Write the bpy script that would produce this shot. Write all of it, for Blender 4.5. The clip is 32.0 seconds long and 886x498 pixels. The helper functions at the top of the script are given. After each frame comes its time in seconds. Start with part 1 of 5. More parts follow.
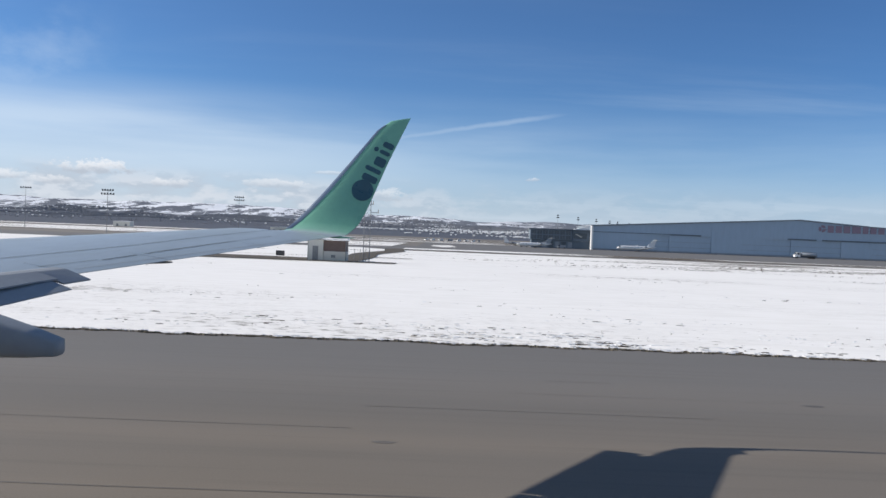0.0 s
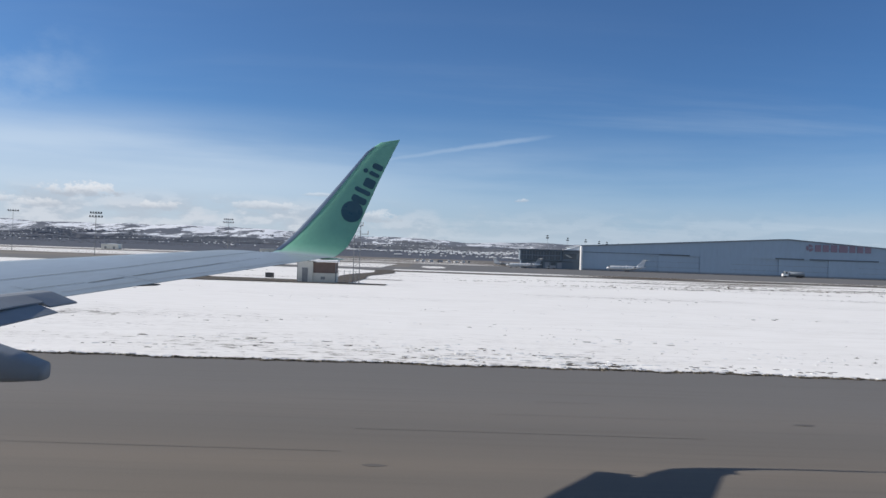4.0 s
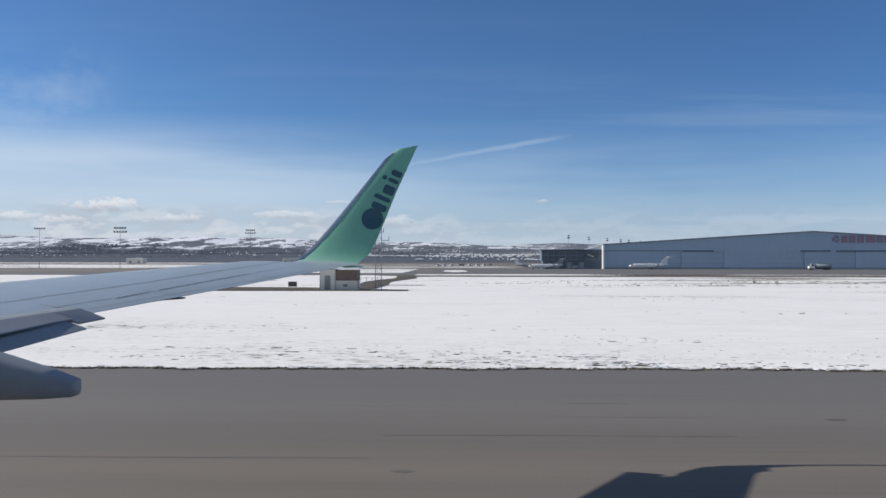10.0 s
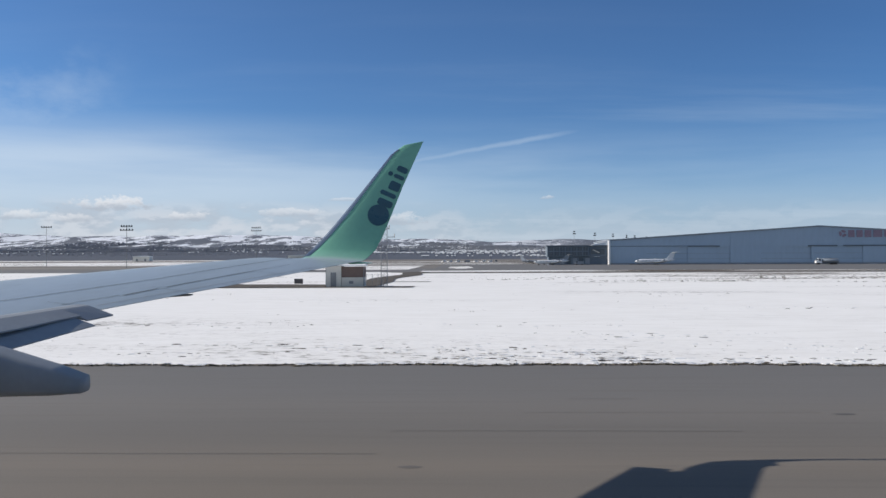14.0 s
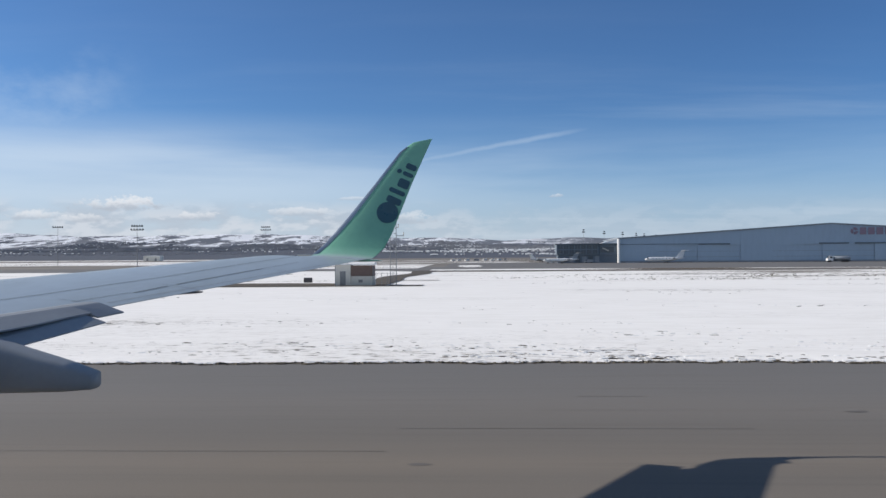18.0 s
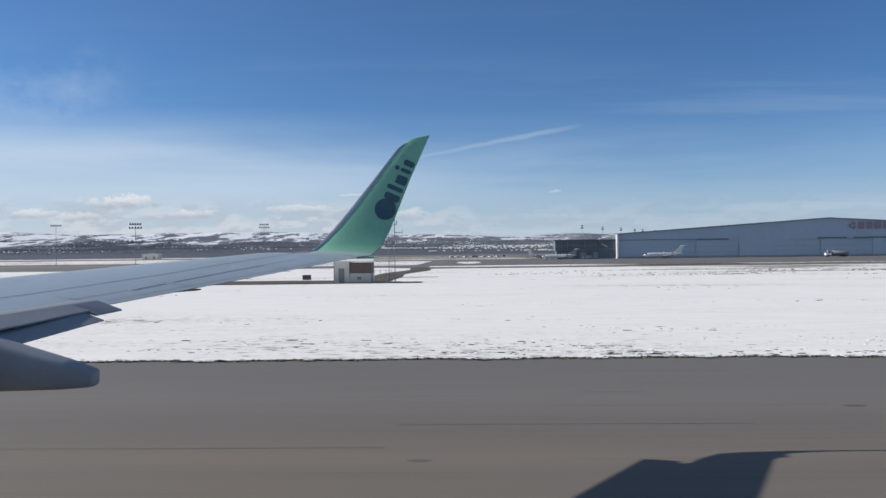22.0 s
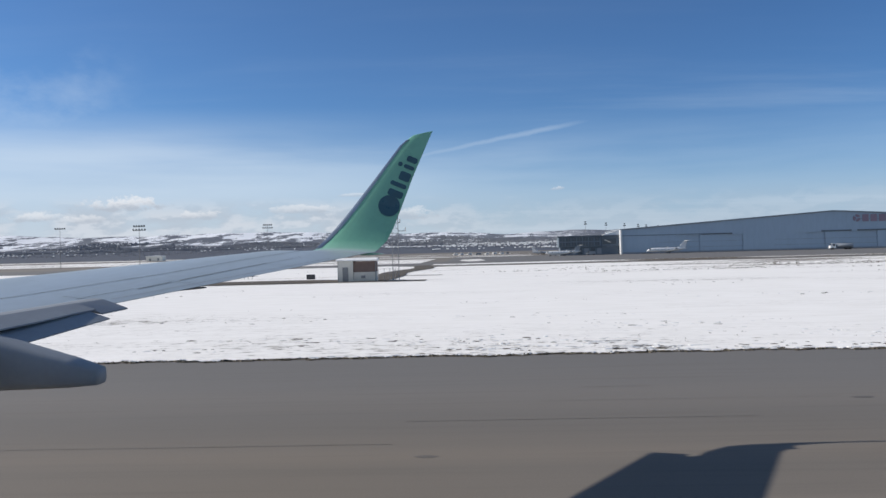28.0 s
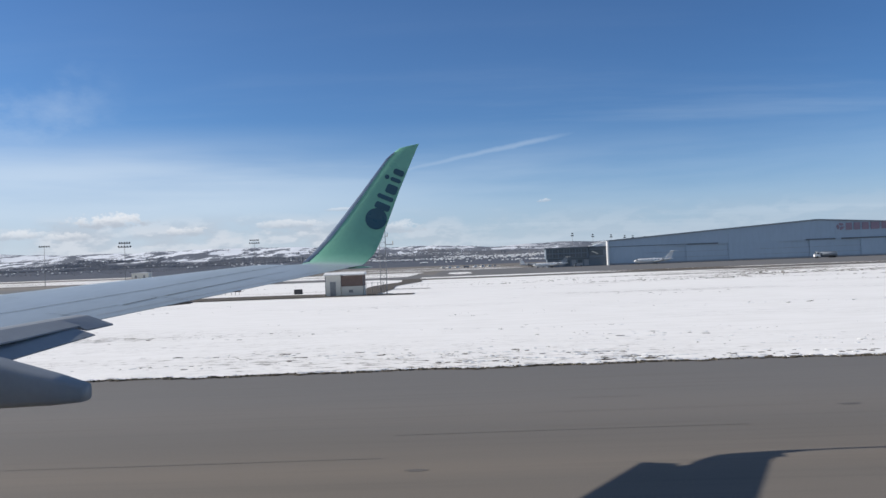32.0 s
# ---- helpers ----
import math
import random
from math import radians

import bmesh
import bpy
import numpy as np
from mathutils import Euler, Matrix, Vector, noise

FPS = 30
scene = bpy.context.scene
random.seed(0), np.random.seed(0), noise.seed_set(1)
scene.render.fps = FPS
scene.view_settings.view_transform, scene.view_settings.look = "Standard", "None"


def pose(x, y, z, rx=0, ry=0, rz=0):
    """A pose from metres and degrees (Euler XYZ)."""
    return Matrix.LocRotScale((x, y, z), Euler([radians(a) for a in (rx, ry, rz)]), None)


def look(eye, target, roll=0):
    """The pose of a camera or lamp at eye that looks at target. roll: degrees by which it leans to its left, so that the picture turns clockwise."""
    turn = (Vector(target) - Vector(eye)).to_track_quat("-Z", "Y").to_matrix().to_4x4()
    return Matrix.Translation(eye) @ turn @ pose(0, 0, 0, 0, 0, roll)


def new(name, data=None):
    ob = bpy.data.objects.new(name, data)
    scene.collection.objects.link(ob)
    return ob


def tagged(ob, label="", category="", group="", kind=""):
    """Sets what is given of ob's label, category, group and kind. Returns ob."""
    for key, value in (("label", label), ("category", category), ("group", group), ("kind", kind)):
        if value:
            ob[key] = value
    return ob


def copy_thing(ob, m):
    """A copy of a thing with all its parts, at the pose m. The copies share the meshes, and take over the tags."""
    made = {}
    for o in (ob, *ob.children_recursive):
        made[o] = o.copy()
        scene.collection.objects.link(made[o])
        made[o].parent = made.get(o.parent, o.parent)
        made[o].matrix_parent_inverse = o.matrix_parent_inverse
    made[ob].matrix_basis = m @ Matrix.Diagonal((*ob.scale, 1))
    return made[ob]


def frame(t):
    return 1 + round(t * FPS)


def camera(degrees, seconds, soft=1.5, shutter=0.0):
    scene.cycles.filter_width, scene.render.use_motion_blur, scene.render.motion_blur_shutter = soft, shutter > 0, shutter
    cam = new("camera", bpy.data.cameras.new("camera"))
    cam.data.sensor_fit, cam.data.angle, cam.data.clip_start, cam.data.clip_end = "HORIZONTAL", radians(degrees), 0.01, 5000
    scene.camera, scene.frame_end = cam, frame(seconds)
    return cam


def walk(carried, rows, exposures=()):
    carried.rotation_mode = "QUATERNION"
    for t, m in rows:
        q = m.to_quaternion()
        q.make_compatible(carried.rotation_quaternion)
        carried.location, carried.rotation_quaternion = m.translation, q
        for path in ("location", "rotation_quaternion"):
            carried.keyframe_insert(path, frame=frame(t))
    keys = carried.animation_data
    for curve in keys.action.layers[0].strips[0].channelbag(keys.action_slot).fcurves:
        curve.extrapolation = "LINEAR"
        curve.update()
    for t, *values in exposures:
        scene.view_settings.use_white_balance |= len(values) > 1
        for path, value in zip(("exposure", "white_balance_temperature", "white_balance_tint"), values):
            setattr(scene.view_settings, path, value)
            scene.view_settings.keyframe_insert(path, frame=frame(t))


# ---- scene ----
# The view is from a cabin window behind the wing: it keeps its place beside the aircraft and only turns.
# x runs aft along the runway, y away from the aircraft towards the hangars, z up.
cam = camera(60.0, 32.0, soft=1.5)
walk(cam, [
    (0.0, pose(-50.699, -0.010, 4.203, 89.03, -2.25, -0.09)),
    (0.5, pose(-50.705, -0.006, 4.209, 89.42, -2.68, -0.31)),
    (1.0, pose(-50.702, 0.002, 4.193, 89.85, -2.83, -0.52)),
    (1.5, pose(-50.692, -0.007, 4.206, 90.22, -2.79, -0.75)),
    (2.0, pose(-50.698, -0.011, 4.218, 90.50, -2.72, -1.01)),
    (2.5, pose(-50.694, -0.007, 4.224, 90.65, -2.38, -1.09)),
    (3.0, pose(-50.694, -0.005, 4.200, 90.66, -2.24, -1.05)),
    (3.5, pose(-50.692, 0.001, 4.198, 90.65, -2.09, -0.95)),
    (5.5, pose(-50.706, -0.006, 4.206, 90.43, -1.41, -0.57)),
    (6.0, pose(-50.700, 0.000, 4.213, 90.33, -1.04, -0.56)),
    (6.5, pose(-50.702, 0.001, 4.216, 90.35, -0.79, -0.60)),
    (7.0, pose(-50.705, -0.002, 4.213, 90.38, -0.57, -0.56)),
    (7.5, pose(-50.694, 0.004, 4.206, 90.47, -0.41, -0.30)),
    (8.0, pose(-50.698, -0.001, 4.200, 90.60, -0.41, -0.14)),
    (8.5, pose(-50.702, -0.008, 4.214, 90.66, -0.44, 0.06)),
    (9.0, pose(-50.696, -0.001, 4.213, 90.74, -0.31, 0.35)),
    (9.5, pose(-50.702, 0.002, 4.204, 90.81, -0.10, 0.55)),
    (10.0, pose(-50.702, 0.001, 4.211, 90.89, -0.07, 0.75)),
    (10.5, pose(-50.694, -0.003, 4.215, 90.91, -0.06, 0.88)),
    (11.0, pose(-50.705, -0.004, 4.205, 90.88, -0.05, 0.81)),
    (11.5, pose(-50.710, 0.007, 4.185, 90.77, -0.02, 0.78)),
    (12.0, pose(-50.718, 0.010, 4.166, 90.72, -0.03, 0.72)),
    (12.5, pose(-50.713, 0.002, 4.202, 90.61, 0.06, 0.72)),
    (13.0, pose(-50.713, 0.004, 4.183, 90.59, 0.15, 0.79)),
    (13.5, pose(-50.714, 0.004, 4.165, 90.63, 0.22, 0.91)),
    (14.0, pose(-50.713, -0.002, 4.197, 90.63, 0.22, 1.17)),
    (14.5, pose(-50.713, -0.001, 4.199, 90.62, 0.22, 1.43)),
    (16.5, pose(-50.713, 0.010, 4.179, 90.51, 0.40, 1.75)),
    (17.0, pose(-50.715, -0.004, 4.187, 90.57, 0.36, 1.85)),
    (17.5, pose(-50.708, -0.002, 4.201, 90.51, 0.45, 1.92)),
    (18.0, pose(-50.715, 0.013, 4.167, 90.54, 0.39, 1.85)),
    (18.5, pose(-50.716, 0.009, 4.162, 90.45, 0.36, 1.79)),
    (19.0, pose(-50.711, 0.018, 4.146, 90.28, 0.42, 1.70)),
    (19.5, pose(-50.711, 0.011, 4.170, 90.15, 0.50, 1.56)),
    (20.0, pose(-50.718, 0.000, 4.163, 90.17, 0.53, 1.44)),
    (20.5, pose(-50.719, 0.007, 4.142, 90.16, 0.67, 1.44)),
    (21.0, pose(-50.712, 0.010, 4.149, 90.15, 0.66, 1.51)),
    (21.5, pose(-50.710, 0.011, 4.155, 90.18, 0.65, 1.64)),
    (22.0, pose(-50.706, 0.011, 4.159, 90.29, 0.69, 1.75)),
    (22.5, pose(-50.708, 0.011, 4.146, 90.34, 0.61, 1.86)),
    (23.0, pose(-50.711, 0.025, 4.128, 90.36, 0.63, 2.04)),
    (23.5, pose(-50.712, 0.009, 4.136, 90.28, 0.40, 2.32)),
    (24.0, pose(-50.727, 0.025, 4.091, 90.11, 0.27, 2.54)),
    (24.5, pose(-50.704, -0.007, 4.159, 89.98, 0.06, 2.83)),
    (25.0, pose(-50.706, -0.003, 4.142, 89.85, 0.08, 2.92)),
    (25.5, pose(-50.713, 0.007, 4.136, 89.83, 0.33, 2.83)),
    (27.5, pose(-50.726, 0.031, 4.087, 90.14, 1.34, 2.13)),
    (28.0, pose(-50.726, 0.032, 4.113, 90.15, 1.44, 2.01)),
    (28.5, pose(-50.727, 0.041, 4.054, 90.15, 1.40, 1.88)),
    (29.0, pose(-50.719, 0.035, 4.106, 90.13, 1.20, 1.76)),
    (29.5, pose(-50.715, 0.031, 4.112, 90.20, 1.01, 1.59)),
    (30.0, pose(-50.724, 0.035, 4.082, 90.39, 0.93, 1.44)),
    (30.5, pose(-50.710, 0.014, 4.147, 90.74, 1.16, 1.38)),
    (31.0, pose(-50.719, 0.030, 4.113, 91.03, 1.56, 1.26)),
    (31.5, pose(-50.721, 0.023, 4.125, 91.26, 1.88, 1.19)),
    (32.0, pose(-50.727, 0.041, 4.092, 91.11, 2.15, 1.09)),
], exposures=[(0.0, 0.50), (2.0, 0.43), (5.5, 0.37), (13.0, 0.36), (17.0, 0.41), (20.0, 0.38), (25.0, 0.33), (28.0, 0.41), (32.0, 0.43)])

# ---- world and sun ----
SUN_ELEV, SUN_AZ = 26.3, 4.0      # the sun stands ahead of the aircraft, a little to the hangars' side
to_sun = Vector((-math.cos(radians(SUN_ELEV)) * math.cos(radians(SUN_AZ)),
                 math.cos(radians(SUN_ELEV)) * math.sin(radians(SUN_AZ)), math.sin(radians(SUN_ELEV))))
sun_data = bpy.data.lights.new("sun", "SUN")
sun_data.energy, sun_data.angle, sun_data.color = 4.22, radians(0.53), (1.0, 0.93, 0.83)
sun = new("sun", sun_data)
sun.matrix_world = look(to_sun * 900, (0, 0, 0))


class Tree:
    """A small builder for node trees."""
    def __init__(self, tree):
        self.t = tree

    def add(self, kind, **sets):
        n = self.t.nodes.new(kind)
        for k, v in sets.items():
            if k == "blend":
                n.blend_type = v
            elif k == "op":
                n.operation = v
            elif k == "dtype":
                n.data_type = v
            elif k == "clamp":
                n.use_clamp = v
            elif k == "feature":
                n.feature = v
        return n

    def link(self, a, b):
        self.t.links.new(a, b)

    def put(self, sock, v):
        if isinstance(v, bpy.types.NodeSocket):
            self.link(v, sock)
        else:
            sock.default_value = v

    def math(self, op, a, b=0.0, c=0.0, clamp=False):
        n = self.add("ShaderNodeMath", op=op, clamp=clamp)
        for s, v in zip(n.inputs, (a, b, c)):
            self.put(s, v)
        return n.outputs[0]

    def mix(self, fac, a, b, blend="MIX"):
        n = self.add("ShaderNodeMix", dtype="RGBA", blend=blend)
        self.put(n.inputs["Factor"], fac)
        self.put(n.inputs[6], a)
        self.put(n.inputs[7], b)
        return n.outputs[2]

    def noise(self, vec, scale, detail=4.0, rough=0.55):
        n = self.add("ShaderNodeTexNoise")
        if vec is not None:
            self.link(vec, n.inputs["Vector"])
        n.inputs["Scale"].default_value, n.inputs["Detail"].default_value, n.inputs["Roughness"].default_value = scale, detail, rough
        return n.outputs["Fac"]

    def ramp(self, v, lo, hi):
        n = self.add("ShaderNodeMapRange")
        n.interpolation_type = "SMOOTHSTEP"
        self.put(n.inputs[0], v)
        n.inputs[1].default_value, n.inputs[2].default_value = lo, hi
        return n.outputs[0]

    def scaled(self, vec, s):
        n = self.add("ShaderNodeMapping")
        self.link(vec, n.inputs["Vector"])
        n.inputs["Scale"].default_value = s
        return n.outputs[0]


world = bpy.data.worlds.new("sky")
scene.world = world
world.use_nodes = True
world.node_tree.nodes.clear()
W = Tree(world.node_tree)
sky = W.add("ShaderNodeTexSky")
sky.sky_type, sky.sun_disc = "NISHITA", False
sky.sun_elevation, sky.sun_rotation = radians(SUN_ELEV), radians(270 + SUN_AZ)
sky.altitude, sky.air_density, sky.dust_density, sky.ozone_density = 1080.0, 1.0, 0.35, 3.0
co = W.add("ShaderNodeTexCoord").outputs["Generated"]
sep = W.add("ShaderNodeSeparateXYZ")
W.link(co, sep.inputs[0])
dx, dy, dz = sep.outputs
low = W.math("ADD", W.math("MAXIMUM", dz, 0.0), 0.07)
plane = W.add("ShaderNodeCombineXYZ")
W.link(W.math("DIVIDE", dx, low), plane.inputs[0])
W.link(W.math("DIVIDE", dy, low), plane.inputs[1])
veil = W.ramp(W.noise(W.scaled(plane.outputs[0], (0.20, 0.75, 1.0)), 1.0, 7.0, 0.6), 0.44, 0.80)
veil = W.math("MULTIPLY", veil, W.ramp(dz, 0.36, 0.10))
# thin high veil that thickens towards the horizon
band = W.math("MULTIPLY", W.ramp(dz, 0.19, 0.11), W.ramp(dz, 0.035, 0.09))
streak = W.noise(W.scaled(co, (1.6, 1.6, 15.0)), 1.0, 5.0, 0.55)
band = W.math("MULTIPLY", band, W.math("MULTIPLY_ADD", W.ramp(streak, 0.32, 0.68), 0.46, 0.16))
band = W.math("MULTIPLY", band, W.math("MULTIPLY_ADD", W.ramp(dx, 0.40, -0.45), 0.62, 0.30))
# low grey-white sheet over the hills
def heaped(lift):
    m = W.add("ShaderNodeMapping")
    W.link(co, m.inputs["Vector"])
    m.inputs["Scale"].default_value, m.inputs["Location"].default_value = (11.0, 11.0, 30.0), (3.1, 0.4, lift)
    return W.noise(m.outputs[0], 1.0, 7.0, 0.58)


puff, above = heaped(0.0), heaped(0.30)
west = W.ramp(dx, 0.12, -0.22)
sheet = W.math("MULTIPLY", W.math("MULTIPLY", W.ramp(dz, 0.004, 0.022), W.ramp(dz, 0.078, 0.046)), W.ramp(puff, 0.34, 0.54))
sheet = W.math("MULTIPLY", sheet, W.math("MULTIPLY_ADD", west, 0.62, 0.22))
crown = W.ramp(W.math("SUBTRACT", puff, above), -0.05, 0.06)
ahead = W.math("MAXIMUM", dy, 0.05)
u, v = W.math("DIVIDE", dx, ahead), W.math("DIVIDE", dz, ahead)
# heaped clouds, each with a flat grey base and a lit, knobbly top: place, half width, height, strength
knob = W.math("SUBTRACT", W.noise(W.scaled(co, (64.0, 64.0, 105.0)), 1.0, 6.0, 0.66), 0.5)
heap, top = 0.0, 0.0
for cu, cv, cw, ch, strong in ((-0.458, 0.0690, 0.056, 0.015, 0.9), (-0.575, 0.0560, 0.046, 0.010, 0.65), (-0.512, 0.0515, 0.036, 0.009, 0.6),
                               (-0.352, 0.0530, 0.034, 0.009, 0.6), (-0.225, 0.0570, 0.052, 0.008, 0.5), (-0.073, 0.0480, 0.030, 0.013, 0.6),
                               (-0.150, 0.0755, 0.026, 0.004, 0.45), (0.113, 0.0770, 0.010, 0.004, 0.5)):
    across = W.math("POWER", W.math("MULTIPLY", W.math("SUBTRACT", u, cu), 1.0 / cw), 2.0)
    up = W.math("MULTIPLY", W.math("SUBTRACT", v, cv), 1.0 / ch)
    upper = W.math("POWER", W.math("MAXIMUM", up, 0.0), 2.0)
    lower = W.math("POWER", W.math("MULTIPLY", W.math("MINIMUM", up, 0.0), 2.2), 2.0)
    edge = W.math("ADD", W.math("ADD", across, W.math("ADD", upper, lower)), W.math("MULTIPLY", knob, 5.0))
    one = W.math("MULTIPLY", W.ramp(edge, 1.15, 0.0), strong)
    heap = W.math("MAXIMUM", heap, one)
    top = W.math("MAXIMUM", top, W.math("MULTIPLY", W.ramp(one, 0.0, 0.3), W.ramp(W.math("ADD", up, W.math("MULTIPLY", knob, 1.5)), -0.25, 0.55)))
heap = W.math("MULTIPLY", heap, W.ramp(dy, 0.1, 0.3))
# one old vapour trail
wob = W.math("MULTIPLY", W.math("SUBTRACT", W.noise(W.scaled(co, (30.0, 30.0, 30.0)), 1.0, 4.0), 0.5), 0.006)
off = W.math("ABSOLUTE", W.math("ADD", wob, W.math("SUBTRACT", v, W.math("MULTIPLY_ADD", u, 0.187, 0.1359))))
trail = W.math("MULTIPLY", W.ramp(off, 0.0066, 0.0), W.math("MULTIPLY", W.ramp(u, -0.13, -0.06), W.ramp(u, 0.185, 0.09)))
trail = W.math("MULTIPLY", trail, W.ramp(dy, 0.1, 0.3))
# a faint wisp of high cloud up towards the sun
wisp = W.math("MULTIPLY", W.math("MULTIPLY", W.ramp(u, -0.40, -0.52), W.ramp(v, 0.13, 0.20)), W.ramp(v, 0.31, 0.23))
wisp = W.math("MULTIPLY", wisp, W.math("MULTIPLY", W.ramp(dy, 0.1, 0.3), W.ramp(W.noise(W.scaled(co, (7.0, 7.0, 12.0)), 1.0, 6.0, 0.6), 0.40, 0.68)))
cover = W.math("MAXIMUM", W.math("MULTIPLY", wisp, 0.22), W.math("MAXIMUM", W.math("MULTIPLY", veil, 0.26), band))
cover = W.math("MAXIMUM", cover, W.math("MULTIPLY", trail, 0.30))
# the sky is deepest away from the sun
# towards it, overhead and behind, out of view, it is brightened to lift shadows
unseen_sky = W.math("MAXIMUM", W.ramp(dx, -0.55, -0.9), W.math("MAXIMUM", W.ramp(dz, 0.45, 0.75), W.ramp(dy, 0.1, -0.4)))
tint = W.mix(1.0, sky.outputs[0], W.mix(unseen_sky, W.mix(W.ramp(dx, -0.05, 0.55), (0.59, 0.82, 1.075, 1), (0.49, 0.73, 1.00, 1)), (1.48, 1.33, 1.24, 1)), "MULTIPLY")
haze = W.mix(W.math("MULTIPLY", W.ramp(dz, 0.115, 0.015), 0.78), tint, W.mix(W.ramp(dx, 0.45, -0.25), (4.55, 5.55, 6.95, 1), (5.5, 6.25, 7.3, 1)))
pale = W.math("MULTIPLY", W.math("MULTIPLY", W.ramp(dx, 0.0, -0.5), W.ramp(dz, 0.19, 0.09)), 0.42)
haze = W.mix(pale, haze, (6.1, 6.75, 7.7, 1))
white = W.mix(cover, haze, (6.7, 7.8, 9.0, 1))
white = W.mix(sheet, white, W.mix(crown, (4.9, 5.55, 6.45, 1), (6.6, 7.05, 7.75, 1)))
white = W.mix(W.math("MULTIPLY", heap, 0.9), white, W.mix(top, (4.75, 5.25, 6.05, 1), (8.6, 8.7, 9.0, 1)))
bg = W.add("ShaderNodeBackground")
W.link(white, bg.inputs["Color"])
bg.inputs["Strength"].default_value = 0.074
wo = W.add("ShaderNodeOutputWorld")
W.link(bg.outputs[0], wo.inputs[0])


# ---- materials ----
def material(name, base, rough=0.6, metal=0.0, var=None, scale=4.0, amount=0.5, fine=60.0, bump=0.1, stretch=(1, 1, 1),
             coat=0.0, use_object=False, island=0.0, spec=0.5):
    """A principled material with two scales of colour change, rough patches and fine relief."""
    m = bpy.data.materials.new(name)
    m.use_nodes = True
    n = Tree(m.node_tree)
    bsdf = m.node_tree.nodes["Principled BSDF"]
    co = n.add("ShaderNodeTexCoord").outputs["Object"] if use_object else n.add("ShaderNodeNewGeometry").outputs["Position"]
    co = n.scaled(co, stretch)
    col = (*base, 1)
    big = n.noise(co, scale, 5.0)
    small = n.noise(co, fine, 3.0)
    other = (*(var if var else [c * 0.7 for c in base]), 1)
    c = n.mix(n.math("MULTIPLY", n.ramp(big, 0.35, 0.68), amount), col, other)
    c = n.mix(n.math("MULTIPLY", n.ramp(small, 0.3, 0.75), 0.22), c, [x * 0.72 for x in base] + [1])
    if island:
        info = n.add("ShaderNodeObjectInfo").outputs["Random"]
        c = n.mix(n.math("MULTIPLY", info, island), c, other)
    n.link(c, bsdf.inputs["Base Color"])
    n.link(n.math("ADD", n.math("MULTIPLY", n.math("SUBTRACT", big, 0.5), 0.25), rough, clamp=True), bsdf.inputs["Roughness"])
    bsdf.inputs["Metallic"].default_value = metal
    bsdf.inputs["Specular IOR Level"].default_value = spec
    bsdf.inputs["Coat Weight"].default_value = coat
    if bump:
        b = n.add("ShaderNodeBump")
        b.inputs["Strength"].default_value, b.inputs["Distance"].default_value = bump, 0.02
        n.link(small, b.inputs["Height"])
        n.link(b.outputs[0], bsdf.inputs["Normal"])
    return m


WING = material("wing_grey_paint", (0.385, 0.445, 0.485), 0.40, 0.0, (0.32, 0.38, 0.42), 0.9, 0.75, 9.0, 0.03, (1, 0.3, 1))
WING_DARK = material("wing_gap_shadow", (0.075, 0.09, 0.105), 0.7, bump=0)
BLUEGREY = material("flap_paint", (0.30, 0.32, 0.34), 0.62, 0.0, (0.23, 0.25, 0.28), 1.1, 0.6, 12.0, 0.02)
GREEN = material("green_paint", (0.225, 0.51, 0.36), 0.30, 0.0, (0.19, 0.455, 0.335), 0.9, 0.5, 10.0, 0.01, coat=0.25)
WINGLET = material("green_paint_fading_to_grey", (0.225, 0.51, 0.36), 0.30, 0.0, (0.19, 0.455, 0.335), 0.9, 0.5, 10.0, 0.01, coat=0.25)
fade = Tree(WINGLET.node_tree)
skin = WINGLET.node_tree.nodes["Principled BSDF"].inputs["Base Color"]
place = fade.add("ShaderNodeSeparateXYZ")
fade.link(fade.add("ShaderNodeNewGeometry").outputs["Position"], place.inputs[0])
fade.link(fade.mix(fade.ramp(place.outputs[1], 16.05, 16.52), (0.385, 0.445, 0.485, 1), skin.links[0].from_socket), skin)
NAVY = material("navy_paint", (0.03, 0.10, 0.135), 0.3, bump=0, coat=0.25)
EDGEGREY = material("polished_metal_edge", (0.34, 0.395, 0.45), 0.34, 1.0, bump=0)
METAL = material("bare_metal", (0.55, 0.56, 0.57), 0.35, 0.9, bump=0.02)
WHITEP = material("white_aircraft_paint", (0.80, 0.80, 0.80), 0.3, 0, (0.70, 0.71, 0.72), 0.5, 0.4, 6.0, 0.0, coat=0.2)
REDP = material("red_aircraft_paint", (0.46, 0.02, 0.065), 0.35, 0, (0.38, 0.018, 0.055), 0.5, 0.4, 6.0, 0.0, coat=0.2)
BROWNP = material("brown_aircraft_paint", (0.06, 0.035, 0.02), 0.35, bump=0)
GREYP = material("grey_aircraft_paint", (0.30, 0.33, 0.37), 0.35, bump=0)
GLASS = material("dark_window_glass", (0.02, 0.028, 0.035), 0.08, 0, (0.03, 0.04, 0.05), 0.3, 0.5, 3.0, 0, coat=0.4)
TYRE = material("tyre_rubber", (0.02, 0.02, 0.021), 0.85, bump=0.1)
STEEL = material("galvanised_steel", (0.24, 0.25, 0.26), 0.55, 0.4, (0.18, 0.18, 0.19), 3.0, 0.5, 30.0, 0.05)
DARKSTEEL = material("dark_steel", (0.05, 0.055, 0.06), 0.55, 0.3, bump=0.05)
LAMPGLASS = material("lamp_glass", (0.45, 0.47, 0.5), 0.15, bump=0)
CLAD = material("blue_grey_cladding", (0.405, 0.50, 0.60), 0.55, 0, (0.375, 0.47, 0.57), 0.05, 0.6, 0.9, 0.0, (1, 1, 0.2), island=0.25)
